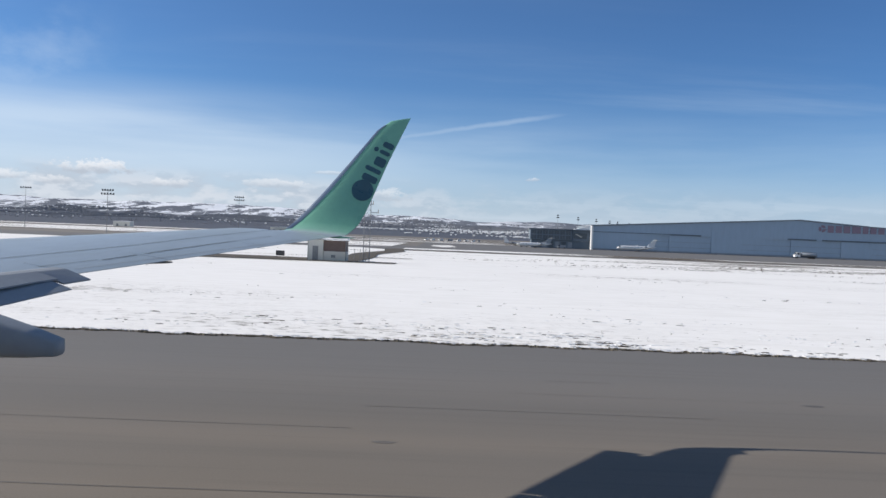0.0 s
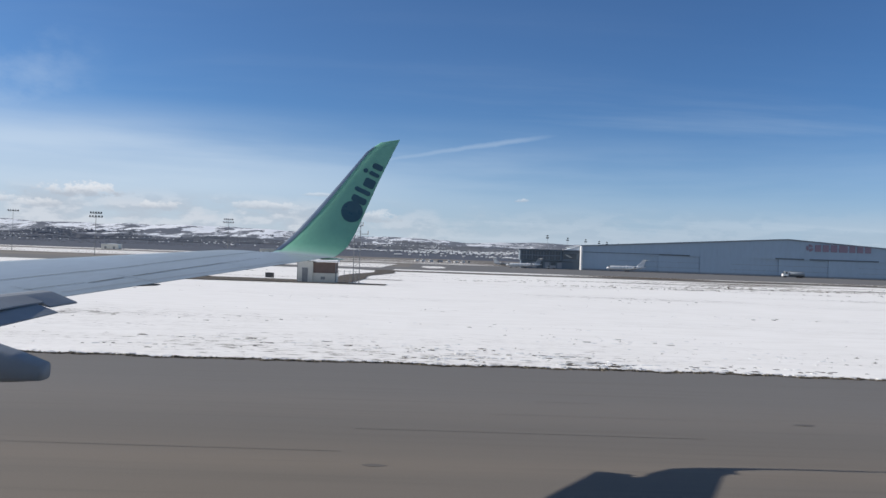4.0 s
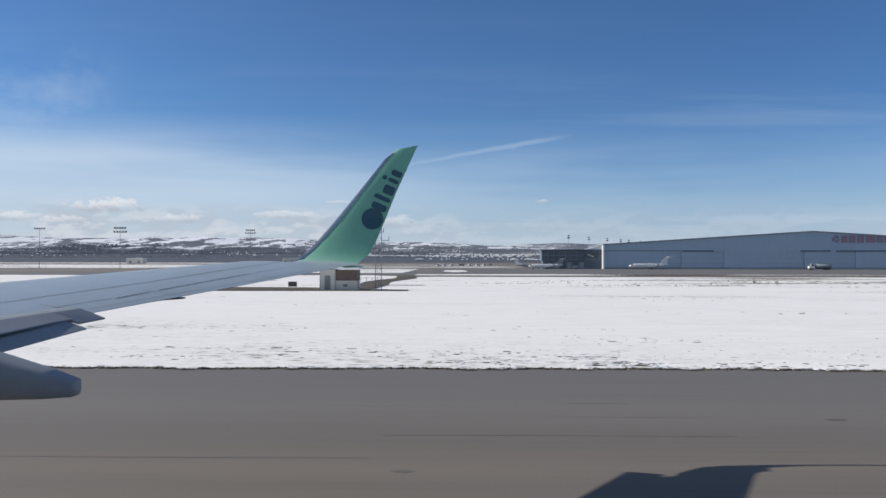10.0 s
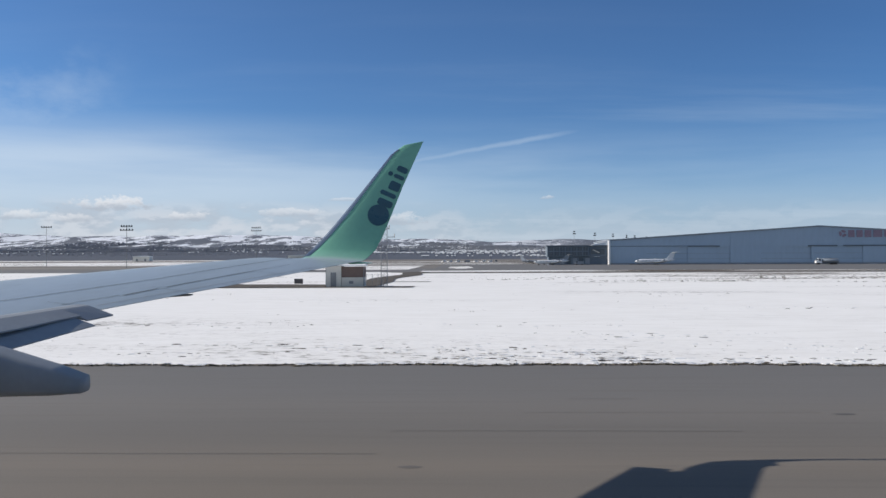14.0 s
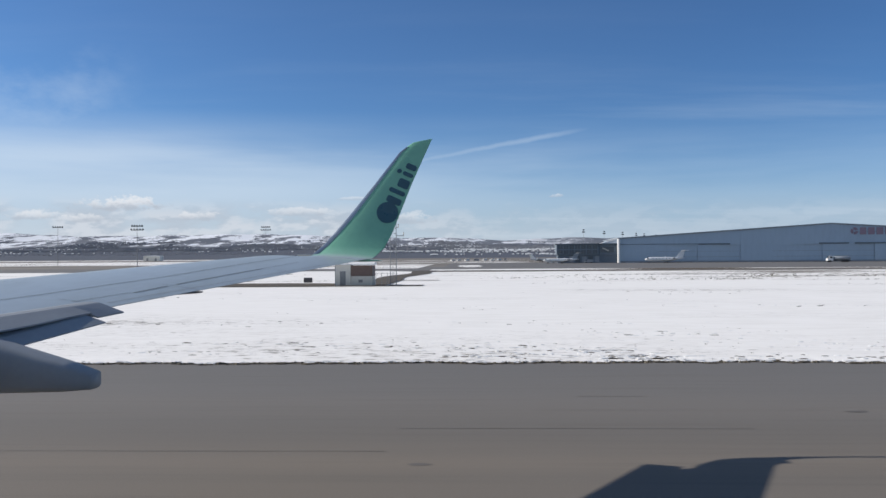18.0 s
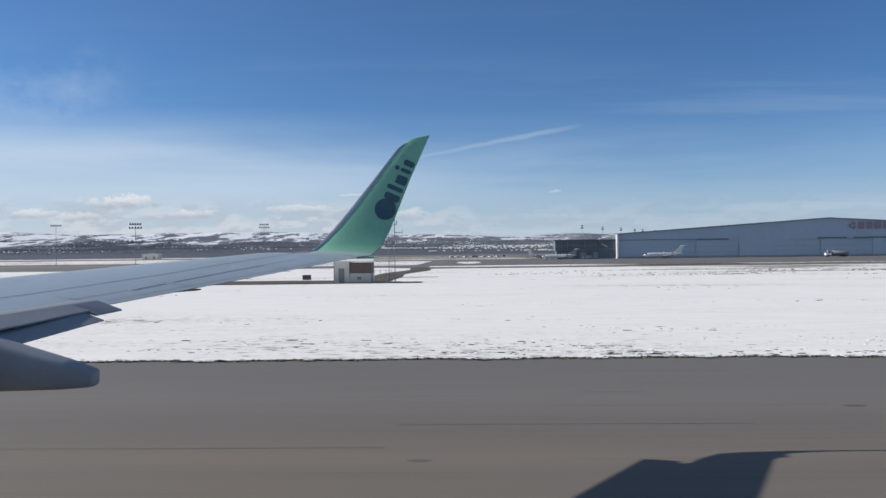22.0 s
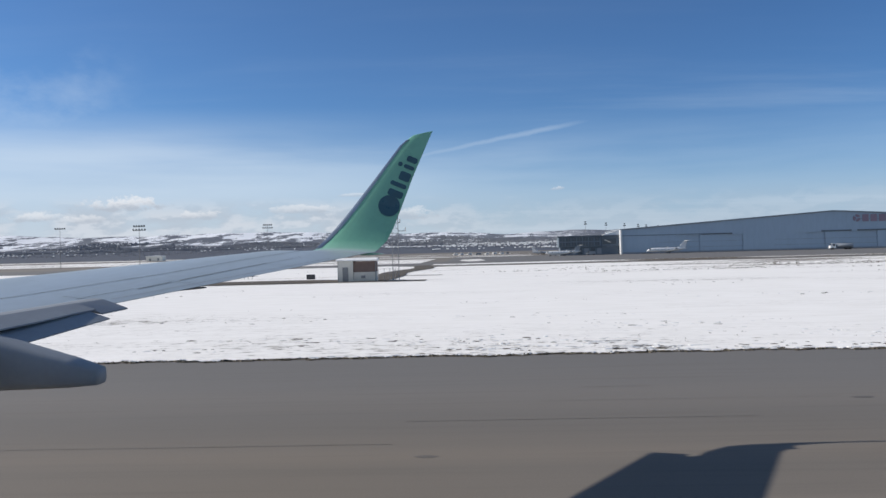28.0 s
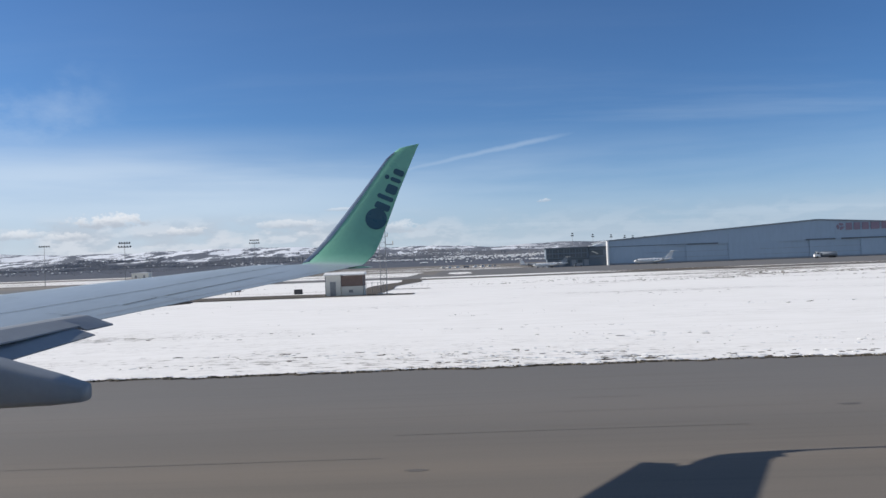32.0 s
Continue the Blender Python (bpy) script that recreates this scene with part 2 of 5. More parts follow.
FASCIA = material("slate_roof_edge", (0.33, 0.385, 0.45), 0.5, bump=0)
CLADDARK = material("dark_cladding_trim", (0.15, 0.18, 0.215), 0.5, bump=0)
ROOFM = material("metal_roof_sheet", (0.30, 0.34, 0.39), 0.5, 0.1, bump=0)
OFFWHITE = material("off_white_cladding", (0.66, 0.64, 0.58), 0.7, 0, (0.52, 0.5, 0.45), 0.4, 0.5, 4.0, 0.0)
BRICKRED = material("red_brown_panel", (0.17, 0.12, 0.105), 0.75, 0, (0.13, 0.09, 0.08), 1.2, 0.5, 8.0, 0.05)
SIGNRED = material("sign_red", (0.34, 0.245, 0.305), 0.5, bump=0)
SIGNBACK = material("sign_back_dark", (0.045, 0.045, 0.05), 0.55, bump=0.02)
YELLOW = material("yellow_paint", (0.62, 0.42, 0.04), 0.6, 0, (0.45, 0.32, 0.08), 1.5, 0.5, 20.0, 0.05)
MARKWHITE = material("white_road_paint", (0.62, 0.62, 0.60), 0.7, 0, (0.38, 0.37, 0.36), 1.3, 0.7, 18.0, 0.05)
OFFICEGLASS = material("tinted_office_glass", (0.085, 0.11, 0.135), 0.2, 0, (0.05, 0.07, 0.085), 0.4, 0.5, 2.0, 0.0)
OFFICEWALL = material("slate_blue_panel", (0.135, 0.175, 0.22), 0.5, 0, (0.115, 0.15, 0.19), 0.2, 0.5, 2.0, 0.0)
GREENCLAD = material("dark_green_glass_cladding", (0.05, 0.10, 0.10), 0.25, 0, (0.04, 0.07, 0.08), 0.15, 0.5, 2.0, 0.0)
CRACK = material("crack_filler", (0.055, 0.05, 0.045), 0.8, bump=0.1)
TAR = material("sealed_joint", (0.098, 0.09, 0.082), 0.75, 0, (0.15, 0.135, 0.12), 1.0, 0.7, 14.0, 0.05, (0.2, 1, 1))
SOIL = material("bare_soil", (0.085, 0.07, 0.052), 0.95, 0, (0.05, 0.042, 0.034), 1.5, 0.8, 24.0, 0.5)
GRASS = material("dry_grass", (0.125, 0.110, 0.085), 0.9, 0, (0.075, 0.062, 0.045), 3.0, 0.7, 40.0, 0.2)
# blue-grey instead of bark brown: the distance haze is mixed into this colour
TREE = material("hazed_wood_and_spruce", (0.185, 0.198, 0.225), 0.95, 0, (0.145, 0.158, 0.185), 0.004, 0.9, 0.05, 0.0)
HOUSE = material("house_wall", (0.36, 0.365, 0.385), 0.8, 0, (0.26, 0.27, 0.29), 0.02, 0.8, 0.4, 0.0)
SNOWROOF = material("snowy_roof", (0.78, 0.79, 0.80), 0.8, bump=0)


def pavement_material(name, base, warm):
    """Worn airfield paving: long streaks the way the wheels run, blotches, fine stone."""
    m = bpy.data.materials.new(name)
    m.use_nodes = True
    n = Tree(m.node_tree)
    bsdf = m.node_tree.nodes["Principled BSDF"]
    pos = n.add("ShaderNodeNewGeometry").outputs["Position"]
    lanes = n.noise(n.scaled(pos, (0.006, 0.30, 1)), 1.0, 2.0, 0.5)
    streak = n.noise(n.scaled(pos, (0.10, 3.2, 1)), 1.0, 5.0, 0.6)
    blotch = n.noise(n.scaled(pos, (0.06, 0.12, 1)), 1.0, 5.0, 0.6)
    stone = n.noise(pos, 26.0, 3.0, 0.7)
    c = n.mix(n.ramp(lanes, 0.30, 0.72), [x * 0.86 for x in base] + [1], (*warm, 1))
    across = n.add("ShaderNodeSeparateXYZ")
    n.link(pos, across.inputs[0])
    c = n.mix(n.math("MULTIPLY", n.ramp(across.outputs[1], 15.0, 25.0), 0.75), c, (0.152, 0.15, 0.148, 1))
    c = n.mix(n.math("MULTIPLY", n.ramp(streak, 0.48, 0.78), 0.40), c, [x * 0.66 for x in base] + [1])
    c = n.mix(n.math("MULTIPLY", n.ramp(blotch, 0.52, 0.78), 0.34), c, [x * 0.70 for x in warm] + [1])
    c = n.mix(n.math("MULTIPLY", n.ramp(stone, 0.42, 0.75), 0.26), c, [x * 1.35 for x in base] + [1])
    n.link(c, bsdf.inputs["Base Color"])
    n.link(n.math("ADD", n.math("MULTIPLY", blotch, 0.2), 0.72, clamp=True), bsdf.inputs["Roughness"])
    bsdf.inputs["Specular IOR Level"].default_value = 0.25
    b = n.add("ShaderNodeBump")
    b.inputs["Strength"].default_value, b.inputs["Distance"].default_value = 0.25, 0.01
    n.link(stone, b.inputs["Height"])
    n.link(b.outputs[0], bsdf.inputs["Normal"])
    return m


RUNWAY = pavement_material("runway_paving", (0.174, 0.158, 0.139), (0.192, 0.167, 0.140))
TAXI = pavement_material("taxiway_paving", (0.168, 0.165, 0.163), (0.18, 0.172, 0.165))


def snow_material(name, dirt_lo, dirt_hi):
    """Old wind-packed snow with grass and soil showing through in ragged streaks."""
    m = bpy.data.materials.new(name)
    m.use_nodes = True
    n = Tree(m.node_tree)
    bsdf = m.node_tree.nodes["Principled BSDF"]
    pos = n.add("ShaderNodeNewGeometry").outputs["Position"]
    sep = n.add("ShaderNodeSeparateXYZ")
    n.link(pos, sep.inputs[0])
    broad = n.noise(n.scaled(pos, (0.022, 0.075, 1)), 1.0, 3.0, 0.5)
    ragged = n.noise(n.scaled(pos, (0.8, 2.2, 1)), 1.0, 8.0, 0.74)
    clump = n.math("ADD", n.math("MULTIPLY", broad, 0.55), n.math("MULTIPLY", ragged, 0.62))
    y = sep.outputs[1]
    worn = n.math("ADD", n.math("MULTIPLY", n.ramp(y, 46.0, 31.0), 0.015), n.math("MULTIPLY", n.math("MULTIPLY", n.ramp(y, 122.0, 150.0), n.ramp(sep.outputs[0], -40.0, 5.0)), 0.10))
    soil = n.ramp(n.math("ADD", clump, worn), dirt_lo, dirt_hi)
    drift = n.noise(n.scaled(pos, (0.25, 0.9, 1)), 1.0, 5.0, 0.6)
    grain = n.noise(pos, 14.0, 3.0, 0.7)
    c = n.mix(n.ramp(drift, 0.35, 0.7), (0.89, 0.873, 0.845, 1), (0.83, 0.812, 0.78, 1))
    churn = n.noise(n.scaled(pos, (1.6, 3.0, 1)), 1.0, 6.0, 0.75)
    churned = n.math("MULTIPLY", n.ramp(broad, 0.48, 0.60), n.ramp(churn, 0.47, 0.62))
    c = n.mix(n.math("MULTIPLY", churned, 0.18), c, (0.36, 0.345, 0.32, 1))
    c = n.mix(soil, c, n.mix(grain, (0.16, 0.125, 0.08, 1), (0.07, 0.058, 0.045, 1)))
    n.link(c, bsdf.inputs["Base Color"])
    bsdf.inputs["Roughness"].default_value = 0.7
    bsdf.inputs["Specular IOR Level"].default_value = 0.2
    b = n.add("ShaderNodeBump")
    b.inputs["Strength"].default_value, b.inputs["Distance"].default_value = 0.35, 0.04
    n.link(n.math("ADD", drift, n.math("MULTIPLY", grain, 0.3)), b.inputs["Height"])
    n.link(b.outputs[0], bsdf.inputs["Normal"])
    return m


SNOW = snow_material("old_snow", 0.68, 0.76)
SNOWLUMP = material("snow_crust", (0.80, 0.80, 0.80), 0.75, 0, (0.66, 0.66, 0.66), 2.0, 0.5, 20.0, 0.2)
SNOWFAR = snow_material("patchy_snow", 0.60, 0.68)


def hill_material(name):
    m = bpy.data.materials.new(name)
    m.use_nodes = True
    n = Tree(m.node_tree)
    bsdf = m.node_tree.nodes["Principled BSDF"]
    pos = n.add("ShaderNodeNewGeometry").outputs["Position"]
    sep = n.add("ShaderNodeSeparateXYZ")
    n.link(pos, sep.inputs[0])
    z = sep.outputs[2]
    woods = n.noise(n.scaled(pos, (0.0085, 0.0035, 0.03)), 1.0, 7.0, 0.7)
    town = n.noise(n.scaled(pos, (0.016, 0.006, 0.05)), 1.0, 6.0, 0.7)
    bare = n.math("SUBTRACT", n.math("MULTIPLY", n.ramp(z, 20.0, 110.0), 0.10), 0.0)
    shrub = n.noise(n.scaled(pos, (0.03, 0.012, 0.1)), 1.0, 4.0, 0.7)
    mask = n.ramp(n.math("ADD", n.math("SUBTRACT", woods, bare), n.math("MULTIPLY", n.math("SUBTRACT", shrub, 0.5), 0.30)), 0.40, 0.44)
    east = n.ramp(n.math("DIVIDE", sep.outputs[0], sep.outputs[1]), 0.02, 0.16)
    mask = n.math("MAXIMUM", mask, n.math("MULTIPLY", east, n.ramp(shrub, 0.36, 0.44)))
    # bluish tones put the haze of distance into the hill's colours
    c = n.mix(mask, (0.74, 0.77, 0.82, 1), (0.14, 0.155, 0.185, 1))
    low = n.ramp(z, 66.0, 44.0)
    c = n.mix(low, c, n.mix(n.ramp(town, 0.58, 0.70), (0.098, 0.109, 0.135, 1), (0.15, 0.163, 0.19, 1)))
    n.link(c, bsdf.inputs["Base Color"])
    bsdf.inputs["Roughness"].default_value = 0.95
    bsdf.inputs["Specular IOR Level"].default_value = 0.1
    return m


HILL = hill_material("hazed_snowy_hills")
FIELD = material("frozen_field", (0.145, 0.128, 0.108), 0.95, 0, (0.23, 0.215, 0.195), 0.02, 0.5, 0.4, 0.0, (0.12, 1, 1))


# ---- building helpers ----
def part(name, bm, mat, parent=None, label="", smooth=False):
    """Links a bmesh as one mesh object, under a thing or a part."""
    me = bpy.data.meshes.new(name)
    if smooth:
        for f in bm.faces:
            f.smooth = True
    bm.to_mesh(me)
    bm.free()
    me.materials.append(mat)
    ob = new(name, me)
    if parent is not None:
        ob.parent = parent
    if label:
        ob["label"] = label
    return ob


def from_lists(name, verts, faces, mat, parent=None, smooth=False):
    me = bpy.data.meshes.new(name)
    me.from_pydata(verts, [], faces)
    me.materials.append(mat)
    if smooth:
        me.polygons.foreach_set("use_smooth", [True] * len(me.polygons))
    ob = new(name, me)
    if parent is not None:
        ob.parent = parent
    return ob


def thing(name, m, label, category, group="", kind=""):
    ob = new(name)
    ob.matrix_world = m
    return tagged(ob, label, category, group, kind)


def box(bm, x0, x1, y0, y1, z0, z1, bevel=0.0):
    """Adds a box to a bmesh, with its edges cut off where bevel is given."""
    r = bmesh.ops.create_cube(bm, size=1.0)
    vs = r["verts"]
    for v in vs:
        v.co = ((x0 + x1) / 2 + v.co.x * (x1 - x0), (y0 + y1) / 2 + v.co.y * (y1 - y0), (z0 + z1) / 2 + v.co.z * (z1 - z0))
    if bevel:
        es = list({e for v in vs for e in v.link_edges})
        bmesh.ops.bevel(bm, geom=es, offset=bevel, segments=1, affect="EDGES", profile=0.5)
    return bm


def boxed(x0, x1, y0, y1, z0, z1, bevel=0.0):
    return box(bmesh.new(), x0, x1, y0, y1, z0, z1, bevel)


def rod(bm, a, b, r0, r1=None, n=8):
    """A round bar from a to b."""
    a, b = Vector(a), Vector(b)
    r1 = r0 if r1 is None else r1
    d = (b - a).normalized()
    s = d.orthogonal().normalized()
    w = d.cross(s)
    rings = []
    for c, r in ((a, r0), (b, r1)):
        rings.append([bm.verts.new(c + r * (math.cos(k * 2 * math.pi / n) * s + math.sin(k * 2 * math.pi / n) * w)) for k in range(n)])
    for k in range(n):
        bm.faces.new((rings[0][k], rings[0][(k + 1) % n], rings[1][(k + 1) % n], rings[1][k]))
    bm.faces.new(rings[0][::-1])
    bm.faces.new(rings[1])
    return bm


def rodded(a, b, r0, r1=None, n=8):
    return rod(bmesh.new(), a, b, r0, r1, n)


def loft(bm, rings, cap=True):
    """Skins a row of closed rings of equal length."""
    vs = [[bm.verts.new(p) for p in ring] for ring in rings]
    n = len(rings[0])
    for a, b in zip(vs, vs[1:]):
        for k in range(n):
            bm.faces.new((a[k], a[(k + 1) % n], b[(k + 1) % n], b[k]))
    if cap:
        bm.faces.new(vs[0][::-1])
        bm.faces.new(vs[-1])
    bmesh.ops.recalc_face_normals(bm, faces=bm.faces)
    return bm


def lofted(rings, cap=True):
    return loft(bmesh.new(), rings, cap)


def section(x0, x1, y, z, thick, tilt=0.0, out=(0, 0, 1), n=9, camber=0.015):
    """An aerofoil ring from the leading edge x0 to the trailing edge x1. out: the way its upper side faces."""
    c = x1 - x0
    pts = []
    for k in range(n):
        s = 0.5 * (1 - math.cos(math.pi * k / (n - 1)))
        h = 5 * thick * (0.2969 * math.sqrt(s) - 0.126 * s - 0.3516 * s * s + 0.2843 * s ** 3 - 0.1015 * s ** 4)
        pts.append((s, h + camber * 4 * s * (1 - s)))
    under = [(s, -(h - camber * 4 * s * (1 - s)) * 0.8 + camber * 2 * s * (1 - s)) for s, h in pts[1:-1]]
    ring = pts + under[::-1]
    o = Vector(out)
    return [Vector((x0 + s * c, y, z + tilt * (s - 1) * c)) + o * (h * c) for s, h in ring]


def curve_strip(points, width):
    """A flat ribbon along points on the ground."""
    verts, faces = [], []
    for i, p in enumerate(points):
        a, b = Vector(points[max(0, i - 1)]), Vector(points[min(len(points) - 1, i + 1)])
        d = (b - a).normalized()
        s = Vector((-d.y, d.x, 0)) * width / 2
        verts += [tuple(Vector(p) + s), tuple(Vector(p) - s)]
    for i in range(len(points) - 1):
        faces.append((2 * i, 2 * i + 1, 2 * i + 3, 2 * i + 2))
    return verts, faces


def rnd(a, b):
    return random.uniform(a, b)


# ---- ground ----
EDGE = 29.9          # the runway's snow edge, metres out from the window
CX = -50.7           # where the window stands along the runway
bm = bmesh.new()
bmesh.ops.create_grid(bm, x_segments=60, y_segments=60, size=4900)
ground = tagged(part("ground", bm, FIELD), "flat frozen airfield ground with dry grass and thin snow", "ground", kind="structure")
ground.location = (0, 0, -0.10)

runway = tagged(part("runway", boxed(-1500, 700, -33.5, EDGE + 0.55, -0.5, 0.0), RUNWAY),
                "worn grey-brown runway paving with long wheel streaks", "runway", kind="structure")
taxiway = tagged(part("taxiway", boxed(-1500, 700, 222, 300, -0.5, -0.03), TAXI),
                 "grey taxiway strip beyond the snowy infield", "taxiway", kind="structure")
apron = tagged(part("apron", boxed(-60, 700, 300.02, 470, -0.5, -0.02), TAXI),
               "wide grey concrete apron before the hangars", "apron", kind="structure")


def jag(x, s, seed):
    return noise.noise((x * s, seed, 0.3))


def edge_line(x):
    return EDGE + 0.50 * jag(x, 0.07, 2.0) + 0.30 * jag(x, 0.45, 5.0) + 0.22 * jag(x, 2.3, 8.0)


def snow_sheet(name, xs, near, far, label, mat):
    """Snow as a raised sheet; near and far give its two edges at each x."""
    steps = [0, 0.006, 0.02, 0.05, 0.10, 0.2, 0.35, 0.6, 0.85, 0.985, 1.0]
    verts, faces = [], []
    for x in xs:
        a, b = near(x), far(x)
        for k, s in enumerate(steps):
            y = a + (b - a) * s
            h = 0.0 if k in (0, len(steps) - 1) else 0.055 + (0.012 * noise.noise((x * 0.35, y * 0.35, 1.0)) + 0.012 * noise.noise((x * 1.7, y * 1.7, 4.0)) if k < 4 else 0.04 * noise.noise((x * 0.03, y * 0.03, 1.0)))
            verts.append((x, y, max(h, 0.012) if 0 < k < len(steps) - 1 else -0.02))
    n = len(steps)
    for i in range(len(xs) - 1):
        for k in range(n - 1):
            faces.append((i * n + k, (i + 1) * n + k, (i + 1) * n + k + 1, i * n + k + 1))
    return tagged(from_lists(name, verts, faces, mat, smooth=True), label, "snow", kind="structure")


def spaced(a, b, fine_a, fine_b, step, coarse):
    xs, x = [], a
    while x < b:
        xs.append(x)
        x += step if fine_a <= x <= fine_b else coarse
    return xs + [b]


# the long infield, from its point at one taxiway to its rounded end at the next
def near_main(x):
    return edge_line(x) + 62 * max(0.0, (x - 130) / 134) ** 2.0 + 40 * max(0.0, (-205 - x) / 40) ** 2.2


def far_main(x):
    return 222 - 20 * min(1.0, max(0.0, (x + 74) / 14)) + 3 * jag(x, 0.02, 3.0) + 2 * jag(x, 0.2, 3.0) - 96 * max(0.0, (x - 120) / 144) - 90 * max(0.0, (-205 - x) / 40) ** 2.2


snow_sheet("snow_field", spaced(-245, 263, CX - 24, CX + 24, 0.12, 1.2), near_main, far_main,
           "flat infield of old snow with grass tufts showing", SNOW)
snow_sheet("snow_field", spaced(-492, -272, -290, -280, 0.6, 1.5),
           lambda x: edge_line(x) + 38 * max(0.0, (x + 300) / 28) ** 2.2,
           lambda x: 170 + 3 * jag(x, 0.05, 1.0) - 90 * max(0.0, (x + 300) / 28) ** 2.2,
           "long infield of old snow beside the runway", SNOW)
snow_sheet("snow_field", spaced(-587, -548, 0, 0, 0.8, 0.8),
           lambda x: edge_line(x) + 30 * max(0.0, (x + 562) / 14) ** 2.0 + 20 * max(0.0, (-578 - x) / 9) ** 2.0,
           lambda x: 150 - 20 * max(0.0, (x + 562) / 14) ** 2.0 - 30 * max(0.0, (-578 - x) / 9) ** 2.0,
           "infield of patchy snow near the crossing runway", SNOWFAR)
snow_sheet("snow_field", spaced(-1480, -636, 0, 0, 2.0, 2.0),
           lambda x: edge_line(x) + 36 * max(0.0, (x + 660) / 24) ** 2.0, lambda x: 160 - 60 * max(0.0, (x + 660) / 24) ** 2.0,
           "infield of old snow beyond the last taxiway", SNOW)
for y0, y1, xa, xb in ((225, 243, -62, 262), (268, 395, -128, -68), (478, 500, -118, -6), (570, 596, -140, 30), (760, 800, -170, 90), (430, 800, -1400, -222), (1150, 1500, -2400, -330)):
    snow_sheet("snow_strip", spaced(xa, xb, 0, 0, 6, 6),
               lambda x: y0 + (8 if y0 > 300 else 1.5) * jag(x, 0.012, y0), lambda x: y1 + (10 if y0 > 300 else 2) * jag(x, 0.01, y1),
               "far strip of snow between taxiways", SNOWFAR)

for x0, y0, rx, ry in ((-50.0, 318, 5.0, 34), (-2, 560, 30, 26)):
    bm = bmesh.new()
    bmesh.ops.create_circle(bm, cap_ends=True, segments=48, radius=1.0)
    for v in bm.verts:
        r = 1 + 0.35 * noise.noise((v.co.x * 2 + x0, v.co.y * 2, 4.0)) + 0.15 * noise.noise((v.co.x * 7 + x0, v.co.y * 7, 9.0))
        v.co = (x0 + v.co.x * rx * r, y0 + v.co.y * ry * r, 0.03)
    tagged(part("snow_patch", bm, SNOWFAR), "ragged patch of old snow left on the paving", "snow", kind="structure")

# verge of bare soil and grass between snow and paving
verts, faces = [], []
xs = spaced(-245, 180, CX - 26, CX + 26, 0.12, 1.0)
for x in xs:
    y = near_main(x)
    verts += [(x, y - 0.10 - 0.16 * abs(jag(x, 1.3, 11.0)) - 0.1 * abs(jag(x, 5.0, 12.0)), 0.006), (x, y + 0.35, 0.012)]
for i in range(len(xs) - 1):
    faces.append((2 * i, 2 * i + 2, 2 * i + 3, 2 * i + 1))
tagged(from_lists("verge", verts, faces, SOIL), "dark soil line along the runway edge", "verge", kind="structure")


def tufts(name, spots, label):
    """Short grass blades and clods that stick out of the snow."""
    verts, faces = [], []
    for x, y, z, s in spots:
        for _ in range(random.randint(4, 7)):
            a = rnd(0, 6.28)
            bx, by = x + rnd(-0.6, 0.6) * s, y + rnd(-0.3, 0.3) * s
            w, h = rnd(0.14, 0.5) * s, rnd(0.10, 0.32) * s
            ux, uy = math.cos(a) * w, math.sin(a) * w
            i = len(verts)
            verts += [(bx - ux, by - uy, z - 0.02), (bx + ux, by + uy, z - 0.02), (bx + rnd(-0.12, 0.12) * s, by + rnd(-0.1, 0.1) * s, z + h),
                      (bx - uy * 0.7, by + ux * 0.7, z - 0.02)]
            faces += [(i, i + 1, i + 2), (i + 1, i + 3, i + 2), (i + 3, i, i + 2)]
    ob = from_lists(name, verts, faces, GRASS)
    return tagged(ob, label, "grass", kind="stuff")


spots = []
for _ in range(420):
    x = CX + rnd(-26, 26)
    spots.append((x, near_main(x) + abs(random.gauss(0, 0.10)) - 0.08, 0.02, rnd(0.10, 0.26)))
for _ in range(850):
    y = EDGE + 0.4 + 30 * random.random() ** 1.5
    x = CX + rnd(-0.75, 0.75) * (y + 6)
    if noise.noise((x * 0.06, y * 0.22, 7.0)) > 0.08 + 0.25 * random.random():
        spots.append((x, y, 0.05, rnd(0.05, 0.16)))
for _ in range(5000):
    y = rnd(58, 190)
    x = CX + rnd(-0.72, 0.72) * y
    if noise.noise((x * 0.03, y * 0.10, 3.0)) > 0.25 + 0.25 * random.random():
        spots.append((x, y, 0.04, rnd(0.10, 0.30)))
for _ in range(4200):
    y = 124 + 40 * random.random()
    x = CX + rnd(-0.06, 0.68) * y
    if noise.noise((x * 0.03, y * 0.25, 13.0)) > 0.24 * random.random() - 0.06 + 0.3 * max(0.0, 1 - (x - CX) / 40):
        spots.append((x, y, 0.02, rnd(0.15, 0.6)))
tufts("grass_tufts", spots, "dry brown grass tufts poking through snow")
spots = []
for _ in range(2500):
    x = rnd(-700, CX - 26) if random.random() < 0.7 else rnd(CX + 26, 150)
    y = near_main(x) if x > -245 else edge_line(x)
    if x > -245 or x < -300:
        spots.append((x, y + abs(random.gauss(0, 0.5)), 0.02, rnd(0.2, 0.5)))
tufts("grass_tufts", spots, "dry grass along the runway verge")


